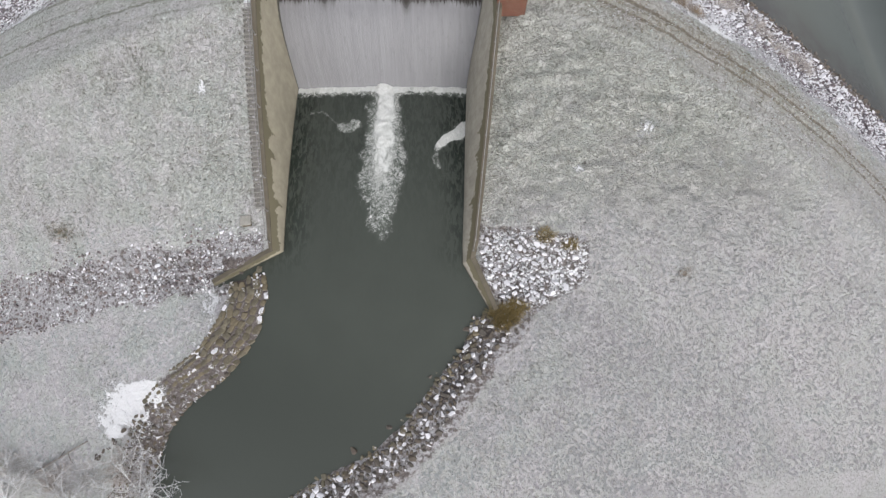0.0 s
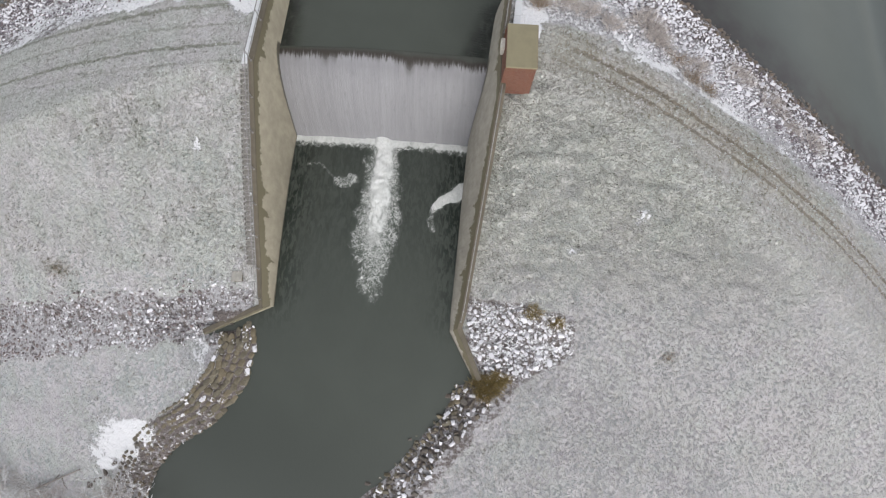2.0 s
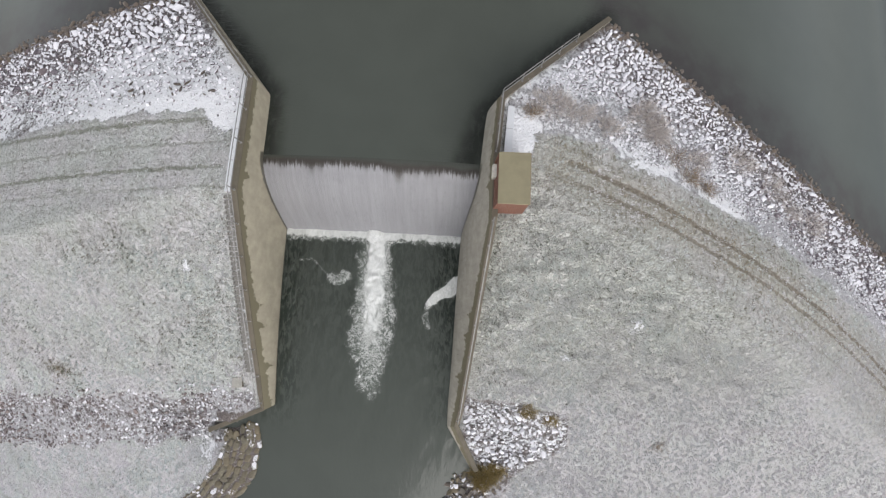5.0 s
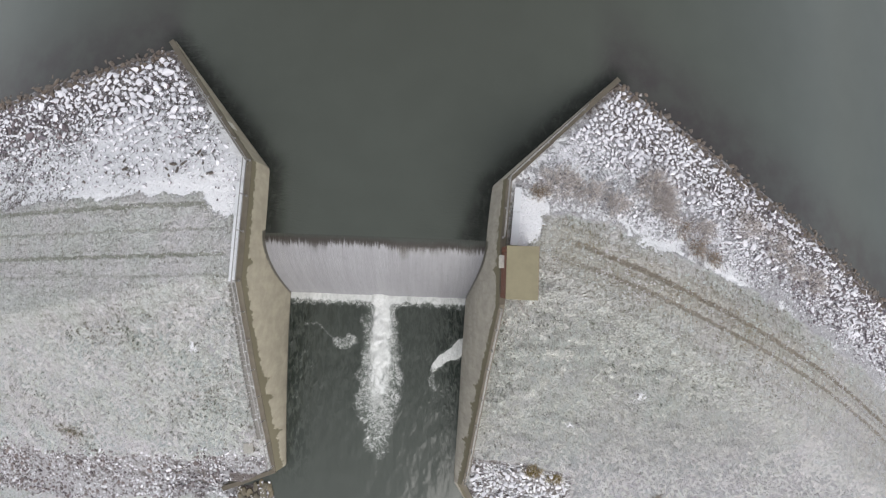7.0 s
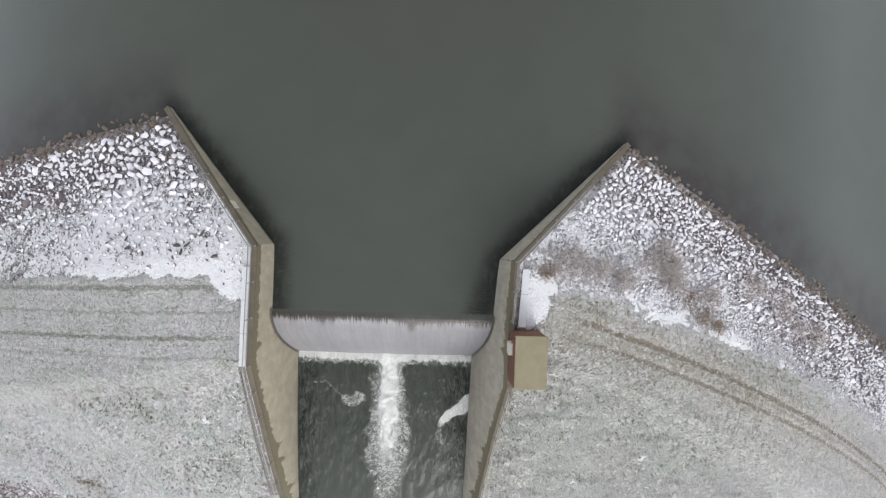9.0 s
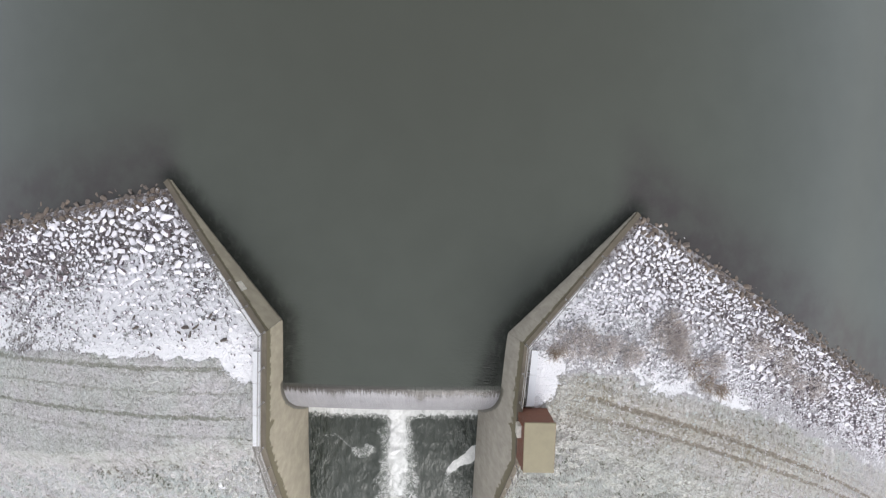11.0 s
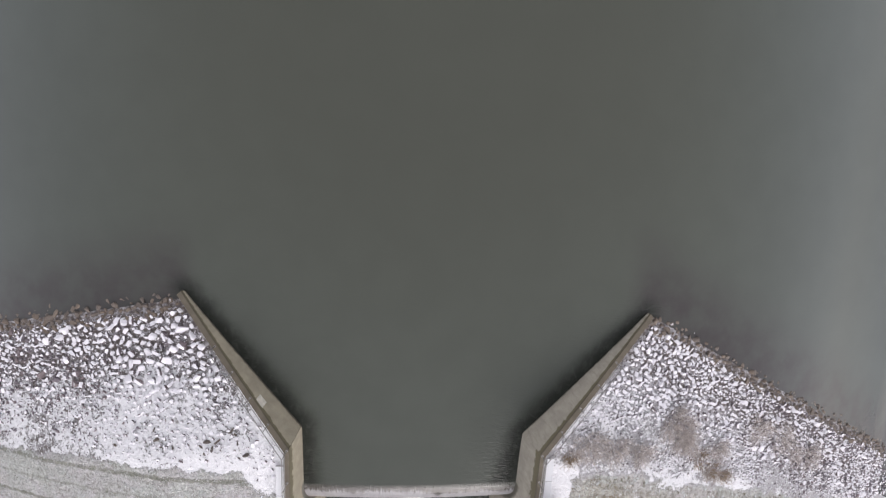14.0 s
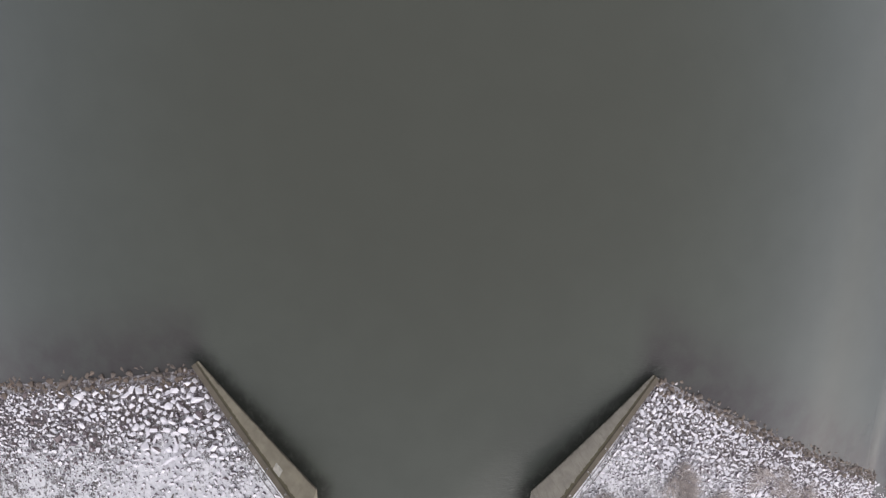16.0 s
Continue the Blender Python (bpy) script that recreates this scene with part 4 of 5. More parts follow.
# ---- stones ----
def stone_shapes(count, seed, flat=0.62, points=15, soften=0.035, square=0.72):
    rng = random.Random(seed)
    shapes = []
    for _ in range(count):
        bm = bmesh.new()
        sx, sy, sz = rng.uniform(0.75, 1.25), rng.uniform(0.6, 1.0), flat * rng.uniform(0.75, 1.15)
        for _ in range(points):
            v = Vector((rng.gauss(0, 1), rng.gauss(0, 1), rng.gauss(0, 1))).normalized()
            v = Vector([math.copysign(abs(c) ** square, c) for c in v]) * rng.uniform(0.86, 1.0)
            bm.verts.new((v.x * sx * 0.5, v.y * sy * 0.5, v.z * sz * 0.5))
        made = bmesh.ops.convex_hull(bm, input=bm.verts[:])
        bmesh.ops.delete(bm, geom=[g for g in made["geom_interior"] if isinstance(g, bmesh.types.BMVert)], context="VERTS")
        if soften:
            bmesh.ops.bevel(bm, geom=bm.edges[:], offset=soften, segments=1, affect="EDGES", clamp_overlap=True)
        bm.verts.index_update()
        shapes.append(([tuple(v.co) for v in bm.verts], [tuple(v.index for v in f.verts) for f in bm.faces]))
        bm.free()
    return shapes


SHAPES = stone_shapes(14, 3)
PITCHED = stone_shapes(10, 8, 0.7, 34, 0.05, 0.62)
RUBBLE = stone_shapes(10, 4, 0.7, 9, 0)


def scatter(rng, box, tries, keep, size, gap=0.78):
    """Places of stones in a box that keep(x, y) lets stand, with no two closer than their sizes allow."""
    x0, x1, y0, y1 = box
    xs, ys = np.array([rng.uniform(x0, x1) for _ in range(tries)]), np.array([rng.uniform(y0, y1) for _ in range(tries)])
    chance = keep(xs, ys)
    dice = np.array([rng.random() for _ in range(tries)])
    cells, out = {}, []
    for x, y, c, r in zip(xs, ys, chance, dice):
        if r > c:
            continue
        s = size(rng, x, y)
        i, j = int(x // 1.2), int(y // 1.2)
        if all((x - a) ** 2 + (y - b) ** 2 > (gap * 0.5 * (s + q)) ** 2 for di in (-1, 0, 1) for dj in (-1, 0, 1) for a, b, q in cells.get((i + di, j + dj), ())):
            cells.setdefault((i, j), []).append((x, y, s))
            out.append((x, y, s))
    return out


def lay_stones(rng, name, label, spots, mat, mat_piece, first, sink=0.12, piece="stone", small=(), low=1.0, shapes=SHAPES, long=None):
    """The stones of one bank: those nearest to first as parts, the rest joined."""
    bank = tagged(new(name), label, "riprap", kind="structure")
    zs = ground_z(np.array([s[0] for s in spots]), np.array([s[1] for s in spots]))
    spots = sorted(((x, y, s, z) for (x, y, s), z in zip(spots, zs)), key=lambda p: math.hypot(p[0] - first[0], p[1] - first[1]))
    shared = [mesh_of(piece, v, f, mat_piece) for v, f in shapes]
    verts, faces = [], []
    for k, (x, y, s, z) in enumerate(spots):
        turn = Euler((rng.uniform(-0.35, 0.35), rng.uniform(-0.35, 0.35), rng.uniform(0, 6.28)))
        size = Vector((s * rng.uniform(0.85, 1.15), s * rng.uniform(0.85, 1.15), s * low))
        if long:
            turn, size = Euler((rng.uniform(-0.12, 0.12), rng.uniform(-0.12, 0.12), long(x, y) + rng.gauss(0, 0.2))), Vector((s * rng.uniform(0.95, 1.3), s * rng.uniform(0.9, 1.15), s * low))
        pick = rng.randrange(len(shapes))
        spot = Vector((x, y, z + sink * s))
        if k < 290:
            ob = part(piece, shared[pick], bank)
            ob.location, ob.rotation_euler, ob.scale = spot, turn, size
        else:
            m = Matrix.LocRotScale(spot, turn, size)
            base = len(verts)
            verts += [m @ Vector(v) for v in shapes[pick][0]]
            faces += [tuple(i + base for i in f) for f in shapes[pick][1]]
    zs = ground_z(np.array([s[0] for s in small]), np.array([s[1] for s in small])) if small else ()
    for (x, y, s), z in zip(small, zs):
        m = Matrix.LocRotScale((x, y, z + 0.1 * s), Euler((rng.uniform(-0.5, 0.5), rng.uniform(-0.5, 0.5), rng.uniform(0, 6.28))), (s, s * rng.uniform(0.7, 1), s))
        pick, base = rng.randrange(len(RUBBLE)), len(verts)
        verts += [m @ Vector(v) for v in RUBBLE[pick][0]]
        faces += [tuple(i + base for i in f) for f in RUBBLE[pick][1]]
    if verts:
        tagged(part("far_stones", mesh_of("far_stones", verts, faces, mat), bank), kind="stuff")


def build_stones():
    rng = random.Random(11)

    def lake_keep(side):
        def keep(x, y):
            d = inland(x, y)
            brim = grass_edge(x) - 0.3
            upper = brim - 2.5 * grain(x, y, 5, 2, 31)
            ok = (d > -0.2) & (d < brim) & ~inside(x, y, CHANNEL)
            for wall, sign in ((WEST, -1), (EAST, 1)):
                ok &= near_line(x, y, [s[3:5] for s in wall[:3]]) > 0.95
            thin = step(3.0, 7.5, d + 2.5 * (grain(x, y, 4, 2, 32) - 0.5)) if side < 0 else 0.6 * step(6, 9, d) + 0.75 * step(0.56, 0.68, grain(x, y, 4.5, 2, 33)) * step(2, 5, d)
            return ok * (1 - 0.93 * np.clip(thin, 0, 1)) * step(1, -1, d - upper)

        return keep

    def lake_size(rng, x, y):
        d = float(inland(np.array([x]), np.array([y]))[0])
        tip = math.exp(-((math.hypot(x + 18, y - 18) / 6.5) ** 4)) if x < 0 else 0.45 * math.exp(-((math.hypot(x - 20, y - 16) / 7) ** 4))
        usual = rng.uniform(0.24, 0.50) * (1.0 if x < 0 else 0.86) + (0.45 * rng.random() ** 4 if d < 7 else 0)
        return (usual * (1 - tip) + rng.uniform(0.42, 0.95) * tip) * (1.0 if d < 6 else 0.8)

    def rubble(box, tries, thin):
        def keep(x, y):
            d = inland(x, y)
            ok = (d > 0.6) & (d < grass_edge(x) - 0.3) & ~inside(x, y, CHANNEL) & (near_line(x, y, [s[3:5] for s in WEST[:3]]) > 0.8) & (near_line(x, y, [s[3:5] for s in EAST[:3]]) > 0.8)
            return ok * (0.95 - thin * step(4, 9, d)) * (0.35 + 0.65 * step(0.4, 0.6, grain(x, y, 2.5, 2, 35)))

        return scatter(rng, box, tries, keep, lambda r, x, y: r.uniform(0.10, 0.26), 0.62)

    spots = scatter(rng, (-50, -8.5, 7, 22), 60000, lake_keep(-1), lake_size, 0.80)
    lay_stones(rng, "riprap_west", "snow-capped grey riprap on the lake side of the dam", [s for s in spots if inland(s[0], s[1]) > 0.75], RIPRAP, RIPRAP_PIECE, (-15, 17), small=rubble((-48, -8.5, 7, 22), 16000, 0.6))
    spots = scatter(rng, (9, 62, -8, 21), 90000, lake_keep(1), lake_size, 0.72)
    lay_stones(rng, "riprap_east", "snow-capped grey riprap on the lake side of the dam", [s for s in spots if inland(s[0], s[1]) > 0.75], RIPRAP, RIPRAP_PIECE, (19, 15), small=rubble((9, 58, -8, 21), 30000, 0.35))

    def edge_keep(x, y):
        d = inland(x, y)
        return (d > -1.25) & (d < 1.2) & (near_line(x, y, [(-17.5, 34), (-17.5, 20.5), (20.3, 19.0), (20.3, 34)]) > 0.3) & ~inside(x, y, CHANNEL)

    spots = scatter(rng, (-50, 60, -8, 22), 40000, edge_keep, lambda r, x, y: r.uniform(0.3, 0.75), 0.66)
    lay_stones(rng, "waterline_stones", "wet brown bare stones at the lake's edge", spots, SHORE_STONE, SHORE_PIECE, (0, 18), 0.02)

    def low_west(x, y):
        wob = 2.2 * (grain(x, y, 2.2, 3, 7) - 0.5)
        lower = -18.3 + 0.15 * (x + 14)
        upper = -13.4 + 0.12 * (x + 10)
        return step(0.6, -0.6, y - upper + wob) * step(-0.8, 0.6, y - lower + wob) * (x < -9.4) * (near_line(x, y, [(-8.4, -15.4), (-13.65, -17.9)]) > 0.75) * (0.15 + 0.7 * step(0.35, 0.6, grain(x, y, 3, 2, 41)))

    spots = scatter(rng, (-50, -9.3, -26, -12), 26000, low_west, lambda r, x, y: r.uniform(0.16, 0.36) + 0.25 * r.random() ** 4)
    lay_stones(rng, "cobbles_west", "half-snowed purple-grey cobbles at the foot of the embankment", spots, COBBLE, stone_material("half_snowed_cobble_stone", (0.20, 0.172, 0.178), 1.3, 0.0, "each"), (-12, -15))
    ring = [(9.2, -13.7), (13.5, -14.0), (17.4, -15.0), (18.0, -17.2), (14.6, -19.4), (11.2, -20.0), (9.4, -16.5)]
    spots = scatter(rng, (8.8, 19, -21, -13), 3000, lambda x, y: inside(x, y, ring) * (near_line(x, y, [(8.45, -16.0), (10.45, -20.1)]) > 0.75), lambda r, x, y: r.uniform(0.28, 0.62))
    lay_stones(rng, "riprap_patch", "white snow-capped stones below the wall", spots, RIPRAP, stone_material("snow_covered_patch_stone", (0.14, 0.125, 0.12), 0.6, 0.4, "each", 0.6), (12, -17))

    def bank_keep(line, width, lo=-0.5):
        def keep(x, y):
            d = near_line(x, y, line) * np.where(inside(x, y, CHANNEL), -1, 1)
            hidden = (x < -8) & (y > -15.9 + 0.476 * (x + 8.4))
            return ~hidden & (d > lo) & (d < width + 1.2 * (grain(x, y, 2, 2, 51) - 0.5)) & (near_line(x, y, [(-8.4, -15.4), (-13.65, -17.9)]) > 0.45) & (near_line(x, y, [(8.45, -16.0), (10.45, -20.1)]) > 0.45)

        return keep

    def along(x, y):
        """The way that the west bank runs beside a place."""
        best = min(zip(BANK_W[1:], BANK_W[2:]), key=lambda e: near_line(np.array([x]), np.array([y]), list(e))[0])
        return math.atan2(best[1][1] - best[0][1], best[1][0] - best[0][0])

    spots, run, rows = [], 0.0, [(0.10, 0.62), (0.72, 0.66), (1.36, 0.62), (1.98, 0.60), (2.55, 0.55), (3.1, 0.5)]
    for (ax, ay), (bx, by) in zip(BANK_W[1:9], BANK_W[2:10]):
        length = math.hypot(bx - ax, by - ay)
        ux, uy = (bx - ax) / length, (by - ay) / length
        for row, (off, s) in enumerate(rows):
            t = rng.uniform(0, 0.5)
            while t < length:
                grown = s * rng.uniform(0.95, 1.35) * (1 if ay > -24 else 0.75)
                x, y = ax + ux * t + uy * (off + rng.gauss(0, 0.05)), ay + uy * t - ux * (off + rng.gauss(0, 0.05))
                if bank_keep(BANK_W[1:], 3.6)(np.array([x]), np.array([y]))[0]:
                    spots.append((x, y, grown))
                t += grown * 1.0
    split = lambda p: p[1] > -26.6 + 0.25 * (p[0] + 15) + math.sin(p[0] * 9) * 0.8
    lay_stones(rng, "bank_stones_west", "wet brown stones pitched on the stream bank", [p for p in spots if split(p)], WET, WET_PIECE, (-11, -20), 0.0, low=0.6, shapes=PITCHED, long=along)
    grey = stone_material("snow_streaked_bank_stone", (0.15, 0.13, 0.105), 1.0, -0.5, "each")
    lay_stones(rng, "bank_stones_downstream", "brown-grey bank stones streaked with snow", [p for p in spots if not split(p)], stone_material("snow_streaked_stone", (0.15, 0.13, 0.105), 1.0, -0.5), grey, (-19, -29), 0.05)
    spots = scatter(rng, (-22, 11.5, -48, -19.8), 36000, bank_keep(BANK_E, 2.6, 0.45), lambda r, x, y: r.uniform(0.3, 0.72), 0.68)
    pale = stone_material("part_snowed_bank_stone", (0.12, 0.105, 0.09), 1.5, -0.32, "each")
    lay_stones(rng, "bank_stones_east", "dark stones with snow caps on the stream bank", spots, COBBLE, pale, (5, -27), 0.05)
    spots = scatter(rng, (-22, 11.5, -48, -19.8), 20000, bank_keep(BANK_E, 0.8, -0.8), lambda r, x, y: r.uniform(0.3, 0.85), 0.7)
    lay_stones(rng, "stream_edge_stones", "wet brown stones along the stream's edge", spots, WET, WET_PIECE, (5, -27), -0.05)
    # single dark stones that show through the snow
    dark = [mesh_of("boulder", v, f, stone_material("bare_dark_stone", (0.10, 0.085, 0.075), 0.3, -0.75, "each")) for v, f in SHAPES[:5]]
    for k, (x, y, s) in enumerate(((-14.4, 10.2, 0.8), (-14.0, 9.7, 0.7), (-14.9, 9.8, 0.6), (-13.6, 10.3, 0.6), (-14.6, 9.3, 0.45), (-11.3, 9.5, 0.8), (-12.0, 10.3, 0.5), (-11.9, 9.2, 0.4), (-12.5, 11.2, 0.5), (-12.2, 10.9, 0.45), (-18.6, 9.9, 0.7), (-17.2, 9.5, 0.5), (-18.2, 9.4, 0.5), (-18.9, 10.6, 0.45), (-22.4, 8.9, 0.5), (-16.0, 11.4, 0.35), (-20.4, 9.6, 0.4), (22.0, -6.3, 0.32), (22.9, -6.4, 0.26), (17.5, -9.1, 0.26), (-22.0, -30.0, 0.7), (-23.0, -31.0, 0.9), (-23.6, -31.6, 0.55), (-24.2, -31.8, 0.5), (-24.8, -32.4, 0.95))):
        ob = tagged(new("boulder", dark[k % 5]), "bare dark stone standing out of the snow", "stone", "stones in the snow")
        ob.location, ob.rotation_euler, ob.scale = (x, y, at_ground(x, y) + 0.05), (0, 0, k * 1.3), (s, s * (0.5 if y > 0 else 0.85), s * 0.6)
    for k, (x, y, s) in enumerate(((1.6, -29.4, 0.7), (-1.4, -31.3, 1.0), (5.0, -25.4, 0.6), (8.0, -21.6, 0.8))):
        ob = tagged(new("boulder", dark[k % 5]), "wet brown stone lying in the stream's edge", "stone", "stones in the stream")
        ob.location, ob.rotation_euler, ob.scale = (x, y, POOL - float(fall(x, y)) - 0.02), (0, 0, k * 2.1), (s, s, s * 0.8)


# ---- frosted grass ----
def blade_material():
    n = Nodes("frosted_grass_blade")
    pick = n.math("ADD", n.math("MULTIPLY", n.island(), 0.45), n.math("MULTIPLY", n.attr("tuft"), 0.75))
    warm = n.mix(n.ramp(n.noise(2.6, 4, 0.6), 0.38, 0.62), (0.13, 0.15, 0.10), (0.25, 0.215, 0.16))
    warm = n.mix(n.attr("dry"), warm, (0.33, 0.275, 0.185))
    warm = n.mix(n.math("MULTIPLY", n.attr("soft"), 0.8), warm, (0.40, 0.385, 0.365))
    rime = n.mix(n.ramp(n.noise(4.2, 4, 0.6), 0.38, 0.62), (0.76, 0.81, 0.805), (0.85, 0.815, 0.85))
    clump, drift = n.noise(0.7, 4, 0.7, stretch=(1.0, 0.6, 1.0), warp=0.8), n.noise(5.5, 4, 0.65)
    much = n.math("ADD", pick, n.math("MULTIPLY", n.math("SUBTRACT", clump, 0.5), 1.2))
    much = n.math("ADD", much, n.math("MULTIPLY", n.math("SUBTRACT", drift, 0.5), 1.4))
    much = n.math("ADD", much, n.math("SUBTRACT", n.attr("frost"), 0.66))
    rime = n.mix(n.math("MULTIPLY", n.attr("tuss"), 0.6), rime, (0.785, 0.79, 0.735))
    much = n.math("ADD", much, n.math("MULTIPLY", n.attr("soft"), 0.32))
    rime = n.mix(n.math("MULTIPLY", n.attr("soft"), 0.6), rime, (0.60, 0.585, 0.59))
    return n.done(n.mix(n.ramp(much, 0.14, 0.74), warm, rime), 0.85)


def build_grass():
    """Tufts of short frosted blades over the two slopes and the crest."""
    rng = np.random.RandomState(21)
    xs, ys = [], []
    for x0, x1, y0, y1, dense in ((-48, -9.6, -36, 9.5, 13), (10.2, 34, -38, 9, 14), (34, 56, -34, 5, 10), (-8, 10.2, -42, -21, 14)):
        count = int((x1 - x0) * (y1 - y0) * dense)
        xs.append(rng.uniform(x0, x1, count)), ys.append(rng.uniform(y0, y1, count))
    tx, ty = np.concatenate(xs), np.concatenate(ys)
    on = ground_cover(tx, ty)
    tops = np.minimum(near_line(tx, ty, [p[3:5] for p in WEST]) - 1.1, near_line(tx, ty, [p[3:5] for p in EAST]) - 0.45)
    ok = (on["soil"] < 0.25) & (on["white"] < 0.55) & (inland(tx, ty) > grass_edge(tx) - 0.2) & ~inside(tx, ty, CHANNEL) & (tops > 0)
    ok &= (np.abs(tx - 11.35) > 1.3) | (np.abs(ty - 3.0) > 2.0)
    ok &= rng.rand(len(tx)) > 0.62 * on["crest"]
    tx, ty = tx[ok], ty[ok]
    frost, crest, tuss, dry = on["frost"][ok], on["crest"][ok], np.clip(on["tuss"][ok], 0, 1), on["dry"][ok]
    along = np.where(tx > 0, np.arctan(-0.30 - 0.008 * (tx - 16.2)), 0.05)
    comb = -1.57 - 0.5 * np.sign(tx) * (tx < 0) + 1.7 * (grain(tx, ty, 1.6, 2, 61) - 0.5)
    comb = np.where(crest > 0.5, along, comb)
    each = 5
    reach = 0.05 + 0.05 * tuss
    wide = np.repeat
    x, y = wide(tx, each) + rng.normal(0, 1, len(tx) * each) * wide(reach, each), wide(ty, each) + rng.normal(0, 1, len(tx) * each) * wide(reach, each)
    turn = wide(comb, each) + rng.normal(0, 0.42, len(x))
    long = rng.uniform(0.12, 0.23, len(x)) * (1 + 0.1 * wide(tuss, each)) * (1 - 0.3 * wide(crest, each))
    lie = rng.uniform(0.6, 1.1, len(x))
    half = rng.uniform(0.028, 0.052, len(x)) * (1 + 0.3 * wide(tuss, each))
    z = turf_z(x, y) - 0.01
    dx, dy = np.cos(turn), np.sin(turn)
    root_a, root_b = np.stack([x - dy * half, y + dx * half, z], -1), np.stack([x + dy * half, y - dx * half, z], -1)
    bend = np.stack([x + dx * long * 0.5, y + dy * long * 0.5, z + long * np.cos(lie) * 0.75], -1)
    tip = np.stack([x + dx * long * np.sin(lie), y + dy * long * np.sin(lie), z + long * np.cos(lie)], -1)
    verts = np.stack([root_a, root_b, bend, tip], 1).reshape(-1, 3)
    base = np.arange(len(x))[:, None, None] * 4
    tris = (np.array([[0, 1, 2], [0, 2, 3], [2, 1, 3]])[None] + base).reshape(-1, 3)
    me = bpy.data.meshes.new("grass_blades")
    me.vertices.add(len(verts))
    me.vertices.foreach_set("co", verts.astype(np.float32).ravel())
    me.loops.add(tris.size)
    me.loops.foreach_set("vertex_index", tris.astype(np.int32).ravel())
    me.polygons.add(len(tris))
    me.polygons.foreach_set("loop_start", np.arange(0, tris.size, 3, dtype=np.int32))
    me.update(calc_edges=True)
    me.materials.append(blade_material())
    layer(me, "tuft", np.repeat(rng.rand(len(tx)), each * 4))
    layer(me, "tuss", np.repeat(wide(tuss, each), 4))
    layer(me, "soft", np.repeat(wide(np.clip(on["soft"][ok], 0, 1), each), 4))
    layer(me, "frost", np.repeat(wide(frost, each), 4)), layer(me, "dry", np.repeat(wide(dry, each), 4))
    tagged(new("grass_blades", me), "short frosted grass blades over the embankment", "grass", kind="stuff")


build_grass()


# ---- brush, grass and the bare tree ----
def brush(name, label, x, y, radius, tall, twigs, mat, seed, kind=""):
    rng = random.Random(seed)
    verts, faces = [], []
    for _ in range(twigs):
        a = rng.uniform(0, 6.283)
        r = radius * (0.75 * math.sqrt(rng.random()) + 0.25 * math.sin(a * 3 + seed) * rng.random() + 0.12 * rng.gauss(0, 1))
        px, py = r * math.cos(a), r * math.sin(a) * 0.8
        lean = Vector((px * 0.5 + rng.gauss(0, 0.18), py * 0.5 + rng.gauss(0, 0.18), tall * rng.uniform(0.45, 1.0)))
        bend = Vector((rng.gauss(0, 0.08), rng.gauss(0, 0.08), 0))
        base = at_ground(x + px, y + py) - at_ground(x, y)
        p = Vector((px, py, base - 0.05))
        tube(verts, faces, [p, p + lean * 0.55 + bend, p + lean], 0.016, 0.006, 3)
        if rng.random() < 0.7:
            q = p + lean * 0.55 + bend
            tube(verts, faces, [q, q + Vector((rng.gauss(0, 0.25), rng.gauss(0, 0.25), 0.22))], 0.009, 0.004, 3)
    stems = mesh_of("brushwood", verts, faces, mat)
    ob = tagged(new(name), label, "bush")
    ob.location = (x, y, at_ground(x, y))
    tagged(part("brushwood", stems, ob), kind="stuff")
    return ob


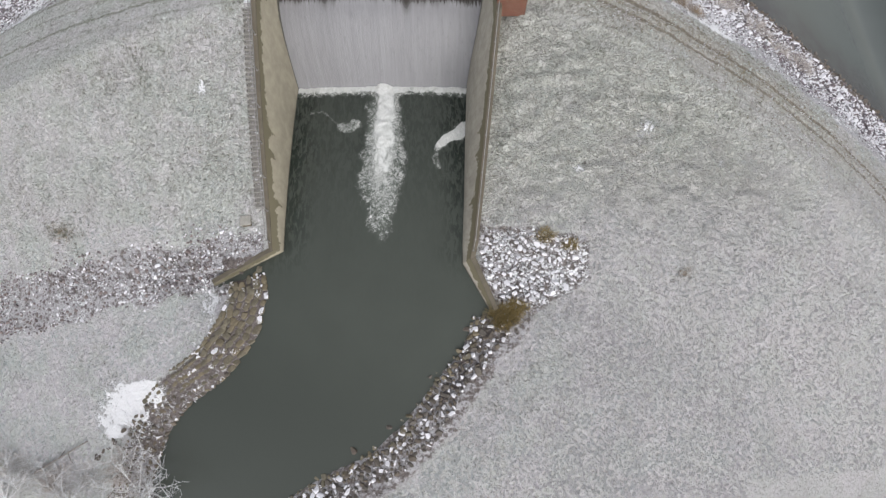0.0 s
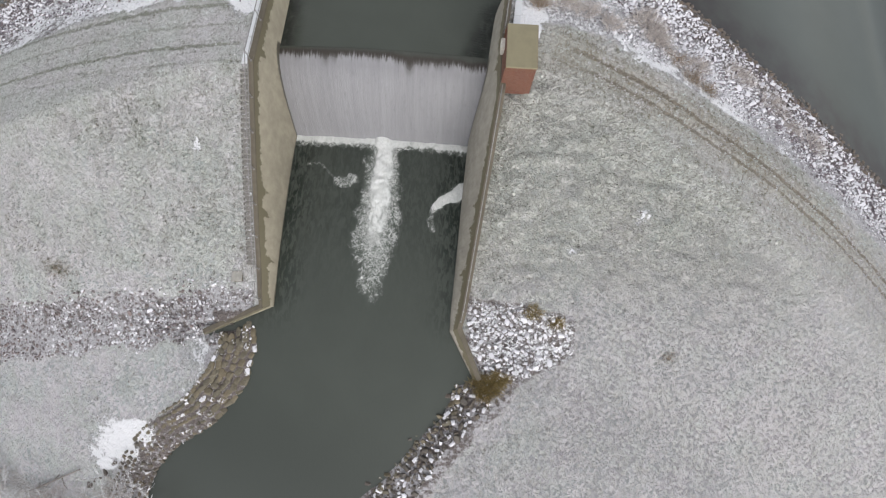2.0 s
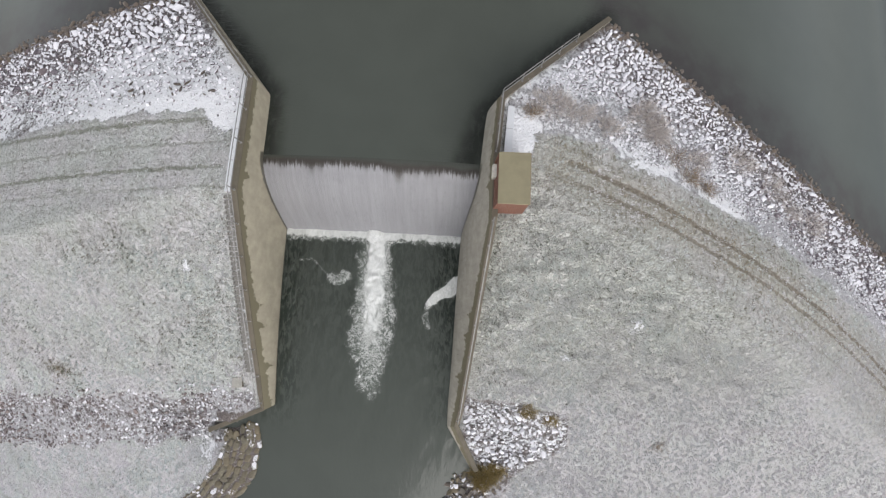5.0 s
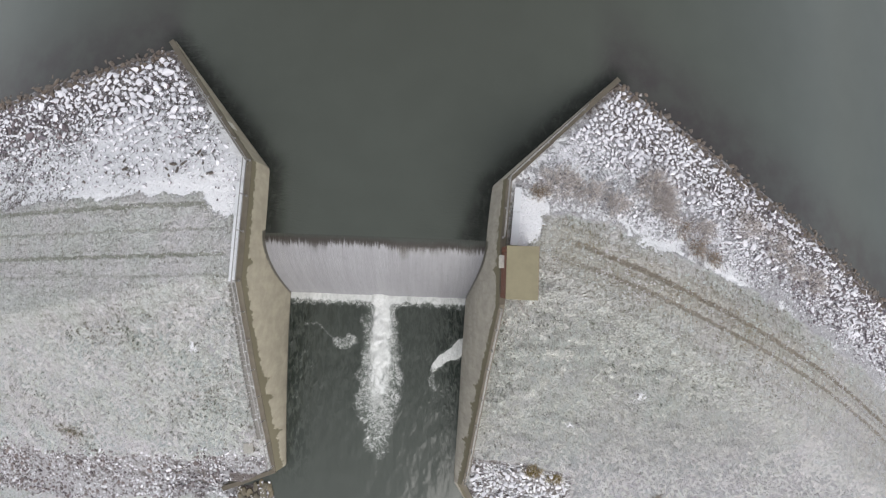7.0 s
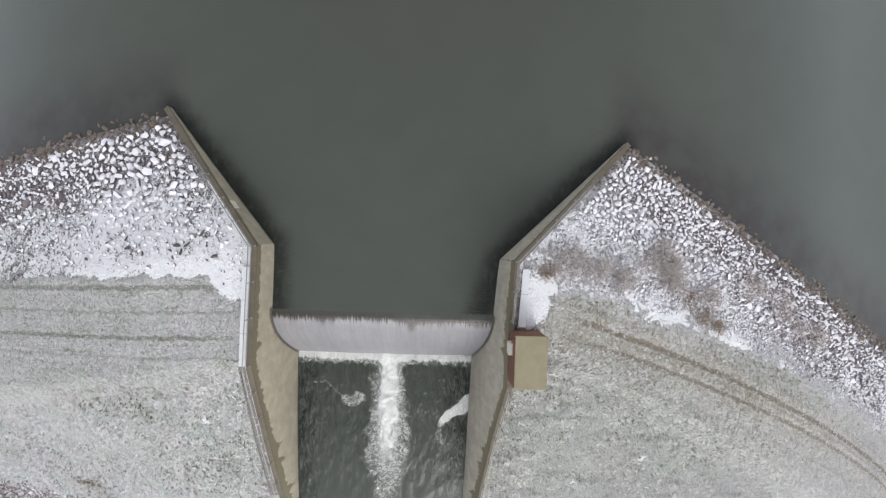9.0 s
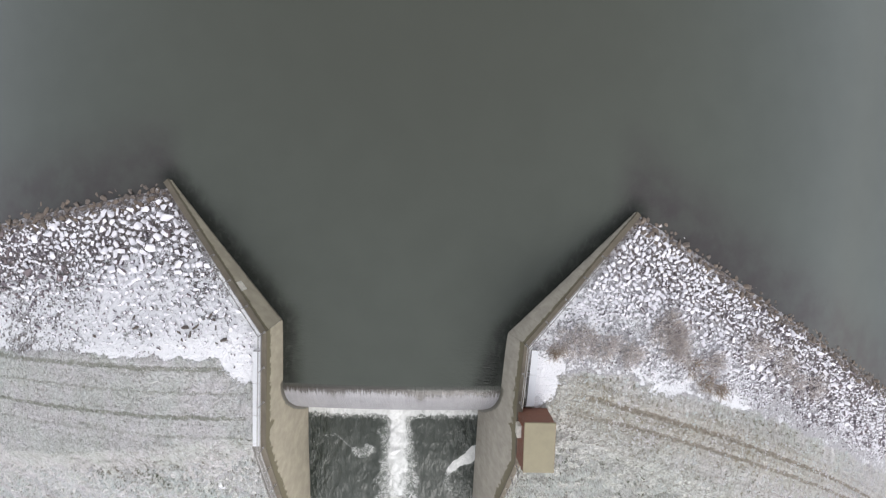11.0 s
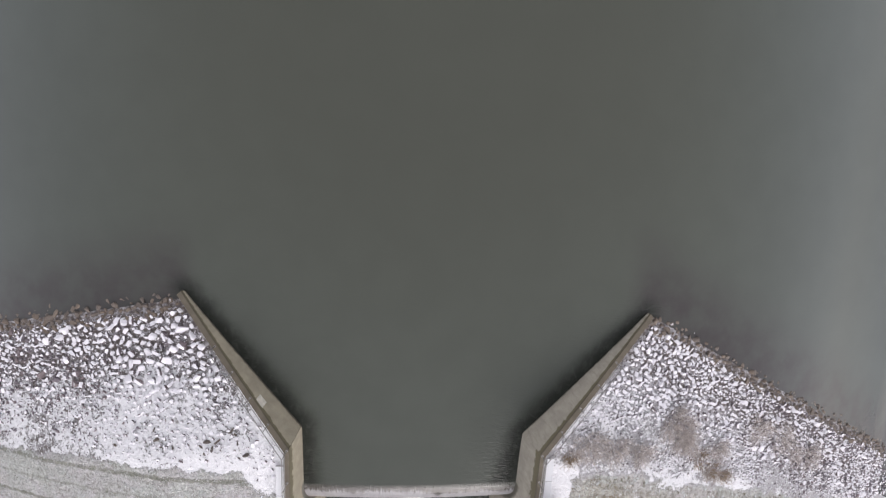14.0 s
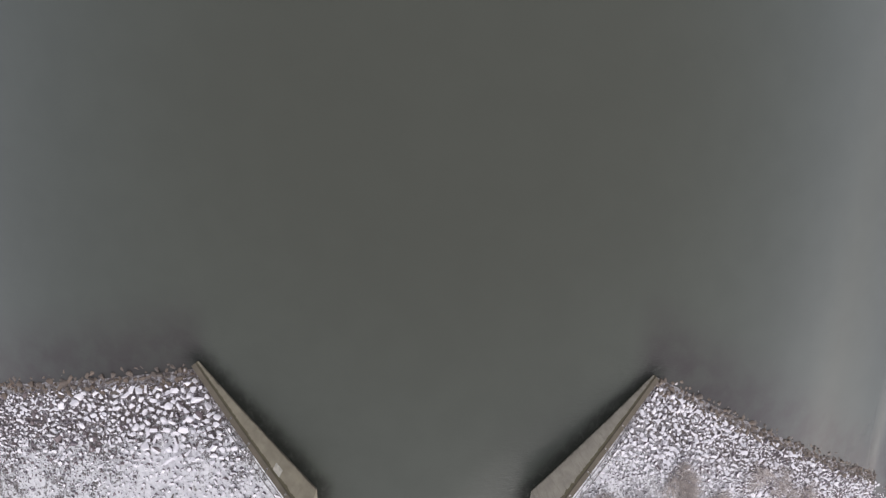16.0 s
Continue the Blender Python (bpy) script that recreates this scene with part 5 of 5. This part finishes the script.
def build_brush():
    for k, (x, y, r, h, count) in enumerate(((22.6, 10.2, 1.7, 0.9, 520), (23.4, 8.6, 1.3, 0.8, 400), (14.4, 9.9, 1.5, 0.7, 360), (16.6, 9.3, 1.3, 0.7, 280), (19.0, 8.6, 1.1, 0.7, 260), (32.0, 8.0, 1.6, 0.8, 300), (35.5, 6.2, 1.7, 0.7, 300), (40.0, 3.2, 1.7, 0.7, 280), (27.2, 7.2, 1.1, 0.7, 220), (37.5, 4.0, 1.2, 0.6, 200))):
        brush("bush", "low leafless grey bush among the riprap", x, y, r, h, count, DRY_TWIG, 60 + k)["group"] = "bushes on the bank"
    for k, (x, y, r, h, count) in enumerate(((26.3, 5.5, 0.9, 0.5, 150), (27.9, 4.8, 0.7, 0.5, 120), (24.9, 7.0, 1.0, 0.5, 140), (13.0, 9.0, 0.7, 0.4, 130))):
        brush("bush", "brown withered brush beside the snow edge", x, y, r, h, count, BROWN_TWIG, 80 + k)["group"] = "bushes on the bank"
    brush("grass_clump", "yellowed tall grass clump at the wall's end", 11.2, -20.6, 1.2, 0.8, 900, OLIVE, 95)
    brush("grass_clump", "yellowed tall grass clump at the wall's end", 12.2, -19.9, 0.8, 0.6, 400, OLIVE, 96)
    brush("grass_clump", "withered yellow grass above the stones", 14.6, -14.2, 0.7, 0.35, 260, OLIVE, 97)
    brush("grass_clump", "withered yellow grass above the stones", 16.6, -14.9, 0.6, 0.35, 220, OLIVE, 98)
    brush("grass_clump", "dark tussock in the frosted grass", -28.3, -13.3, 1.2, 0.3, 60, BROWN_TWIG, 99)
    brush("grass_clump", "dark tussock in the frosted grass", 26.4, -16.9, 0.5, 0.25, 50, BROWN_TWIG, 100)
    for k, (x, y, r, count) in enumerate(((-21.8, -33.2, 1.9, 420), (-25.5, -34.3, 2.2, 420), (-29.5, -34.8, 2.2, 420), (-33.5, -34.0, 2.2, 380), (-37.0, -33.5, 2.0, 320), (-20.0, -35.3, 1.7, 380), (-2.5, -36.6, 1.6, 420), (1.2, -36.2, 1.5, 380), (-6.5, -38.2, 1.6, 380))):
        brush("bush", "frosted leafless brush on the stream bank", x, y, r, 1.0, count, FROSTED_TWIG if k % 2 else DRY_TWIG, 110 + k)["group"] = "brush on the stream bank"


def bare_tree(x, y, tall, seed, lean):
    rng = random.Random(seed)
    tree = tagged(new("tree"), "leafless frosted young tree leaning over the stream bank", "tree", "bare trees")
    tree.location = (x, y, at_ground(x, y))
    limbs = []

    def grow(p, way, length, r, depth, verts, faces):
        points, q, w = [p], p, way.copy()
        for _ in range(4):
            w = (w + Vector((rng.gauss(0, 0.13), rng.gauss(0, 0.13), rng.gauss(0.03, 0.08)))).normalized()
            q = q + w * length / 4
            points.append(q)
        tube(verts, faces, points, r, r * 0.5, 5 if r > 0.03 else 3)
        if depth:
            for k in range(5 if depth > 1 else 4):
                at = points[rng.choice((1, 2, 3, 4))]
                side = Vector((rng.gauss(0, 1), rng.gauss(0, 1), rng.gauss(0.1, 0.4))).normalized()
                grow(at, (w * 0.8 + side * 0.75).normalized(), length * rng.uniform(0.45, 0.7), max(r * 0.58, 0.013), depth - 1, verts, faces)

    for k in range(7):
        verts, faces = [], []
        a = k * 0.898 + rng.uniform(-0.4, 0.4)
        way = (Vector((math.cos(a), math.sin(a), 0.85)) + Vector(lean)).normalized()
        grow(Vector((0, 0, 0.25)), way, tall * rng.uniform(0.5, 0.8), 0.052, 3, verts, faces)
        part("limb", mesh_of("limb", verts, faces, FROSTED_TWIG), tree, "frosted forking limb")
    verts, faces = [], []
    tube(verts, faces, [(0, 0, -0.2), (0.02, 0, 0.1), (0.03, 0.01, 0.4)], 0.13, 0.08, 7)
    part("trunk", mesh_of("trunk", verts, faces, TIMBER, True), tree, "short grey trunk")


def build_log():
    rng = random.Random(4)
    verts, faces = [], []
    pts = []
    for k in range(7):
        x, y = -32.4 + k * 1.1, -34.2 + k * 0.52
        pts.append((x, y, at_ground(x, y) + 0.16 + rng.uniform(-0.03, 0.03)))
    home = Vector(pts[0])
    tube(verts, faces, [Vector(p) - home for p in pts], 0.12, 0.06, 8)
    log = tagged(new("log"), "weathered driftwood log lying on the bank", "log")
    log.location = home
    part("trunk", mesh_of("trunk", verts, faces, TIMBER, True), log)
    for k, (a, b) in enumerate(((0.8, 1.2), (-0.6, 1.0))):
        verts, faces = [], []
        s = Vector(pts[3 + k]) - home
        tube(verts, faces, [s, s + Vector((0.5 * b, a, 0.15)), s + Vector((0.9 * b, a * 1.6, 0.1))], 0.05, 0.02, 5)
        part("branch", mesh_of("branch", verts, faces, TIMBER), log)


build_brush()
for tx, ty, tt, ts, tl in ((-20.8, -35.4, 6.2, 7, (0.65, 0.6, 0)), (-28.6, -37.6, 5.6, 8, (0.1, 0.7, 0)), (-36.5, -37.0, 6.0, 9, (0.5, 0.5, 0)), (-41.5, -35.0, 5.0, 12, (0.6, 0.4, 0))):
    bare_tree(tx, ty, tt, ts, tl)
build_log()
build_stones()
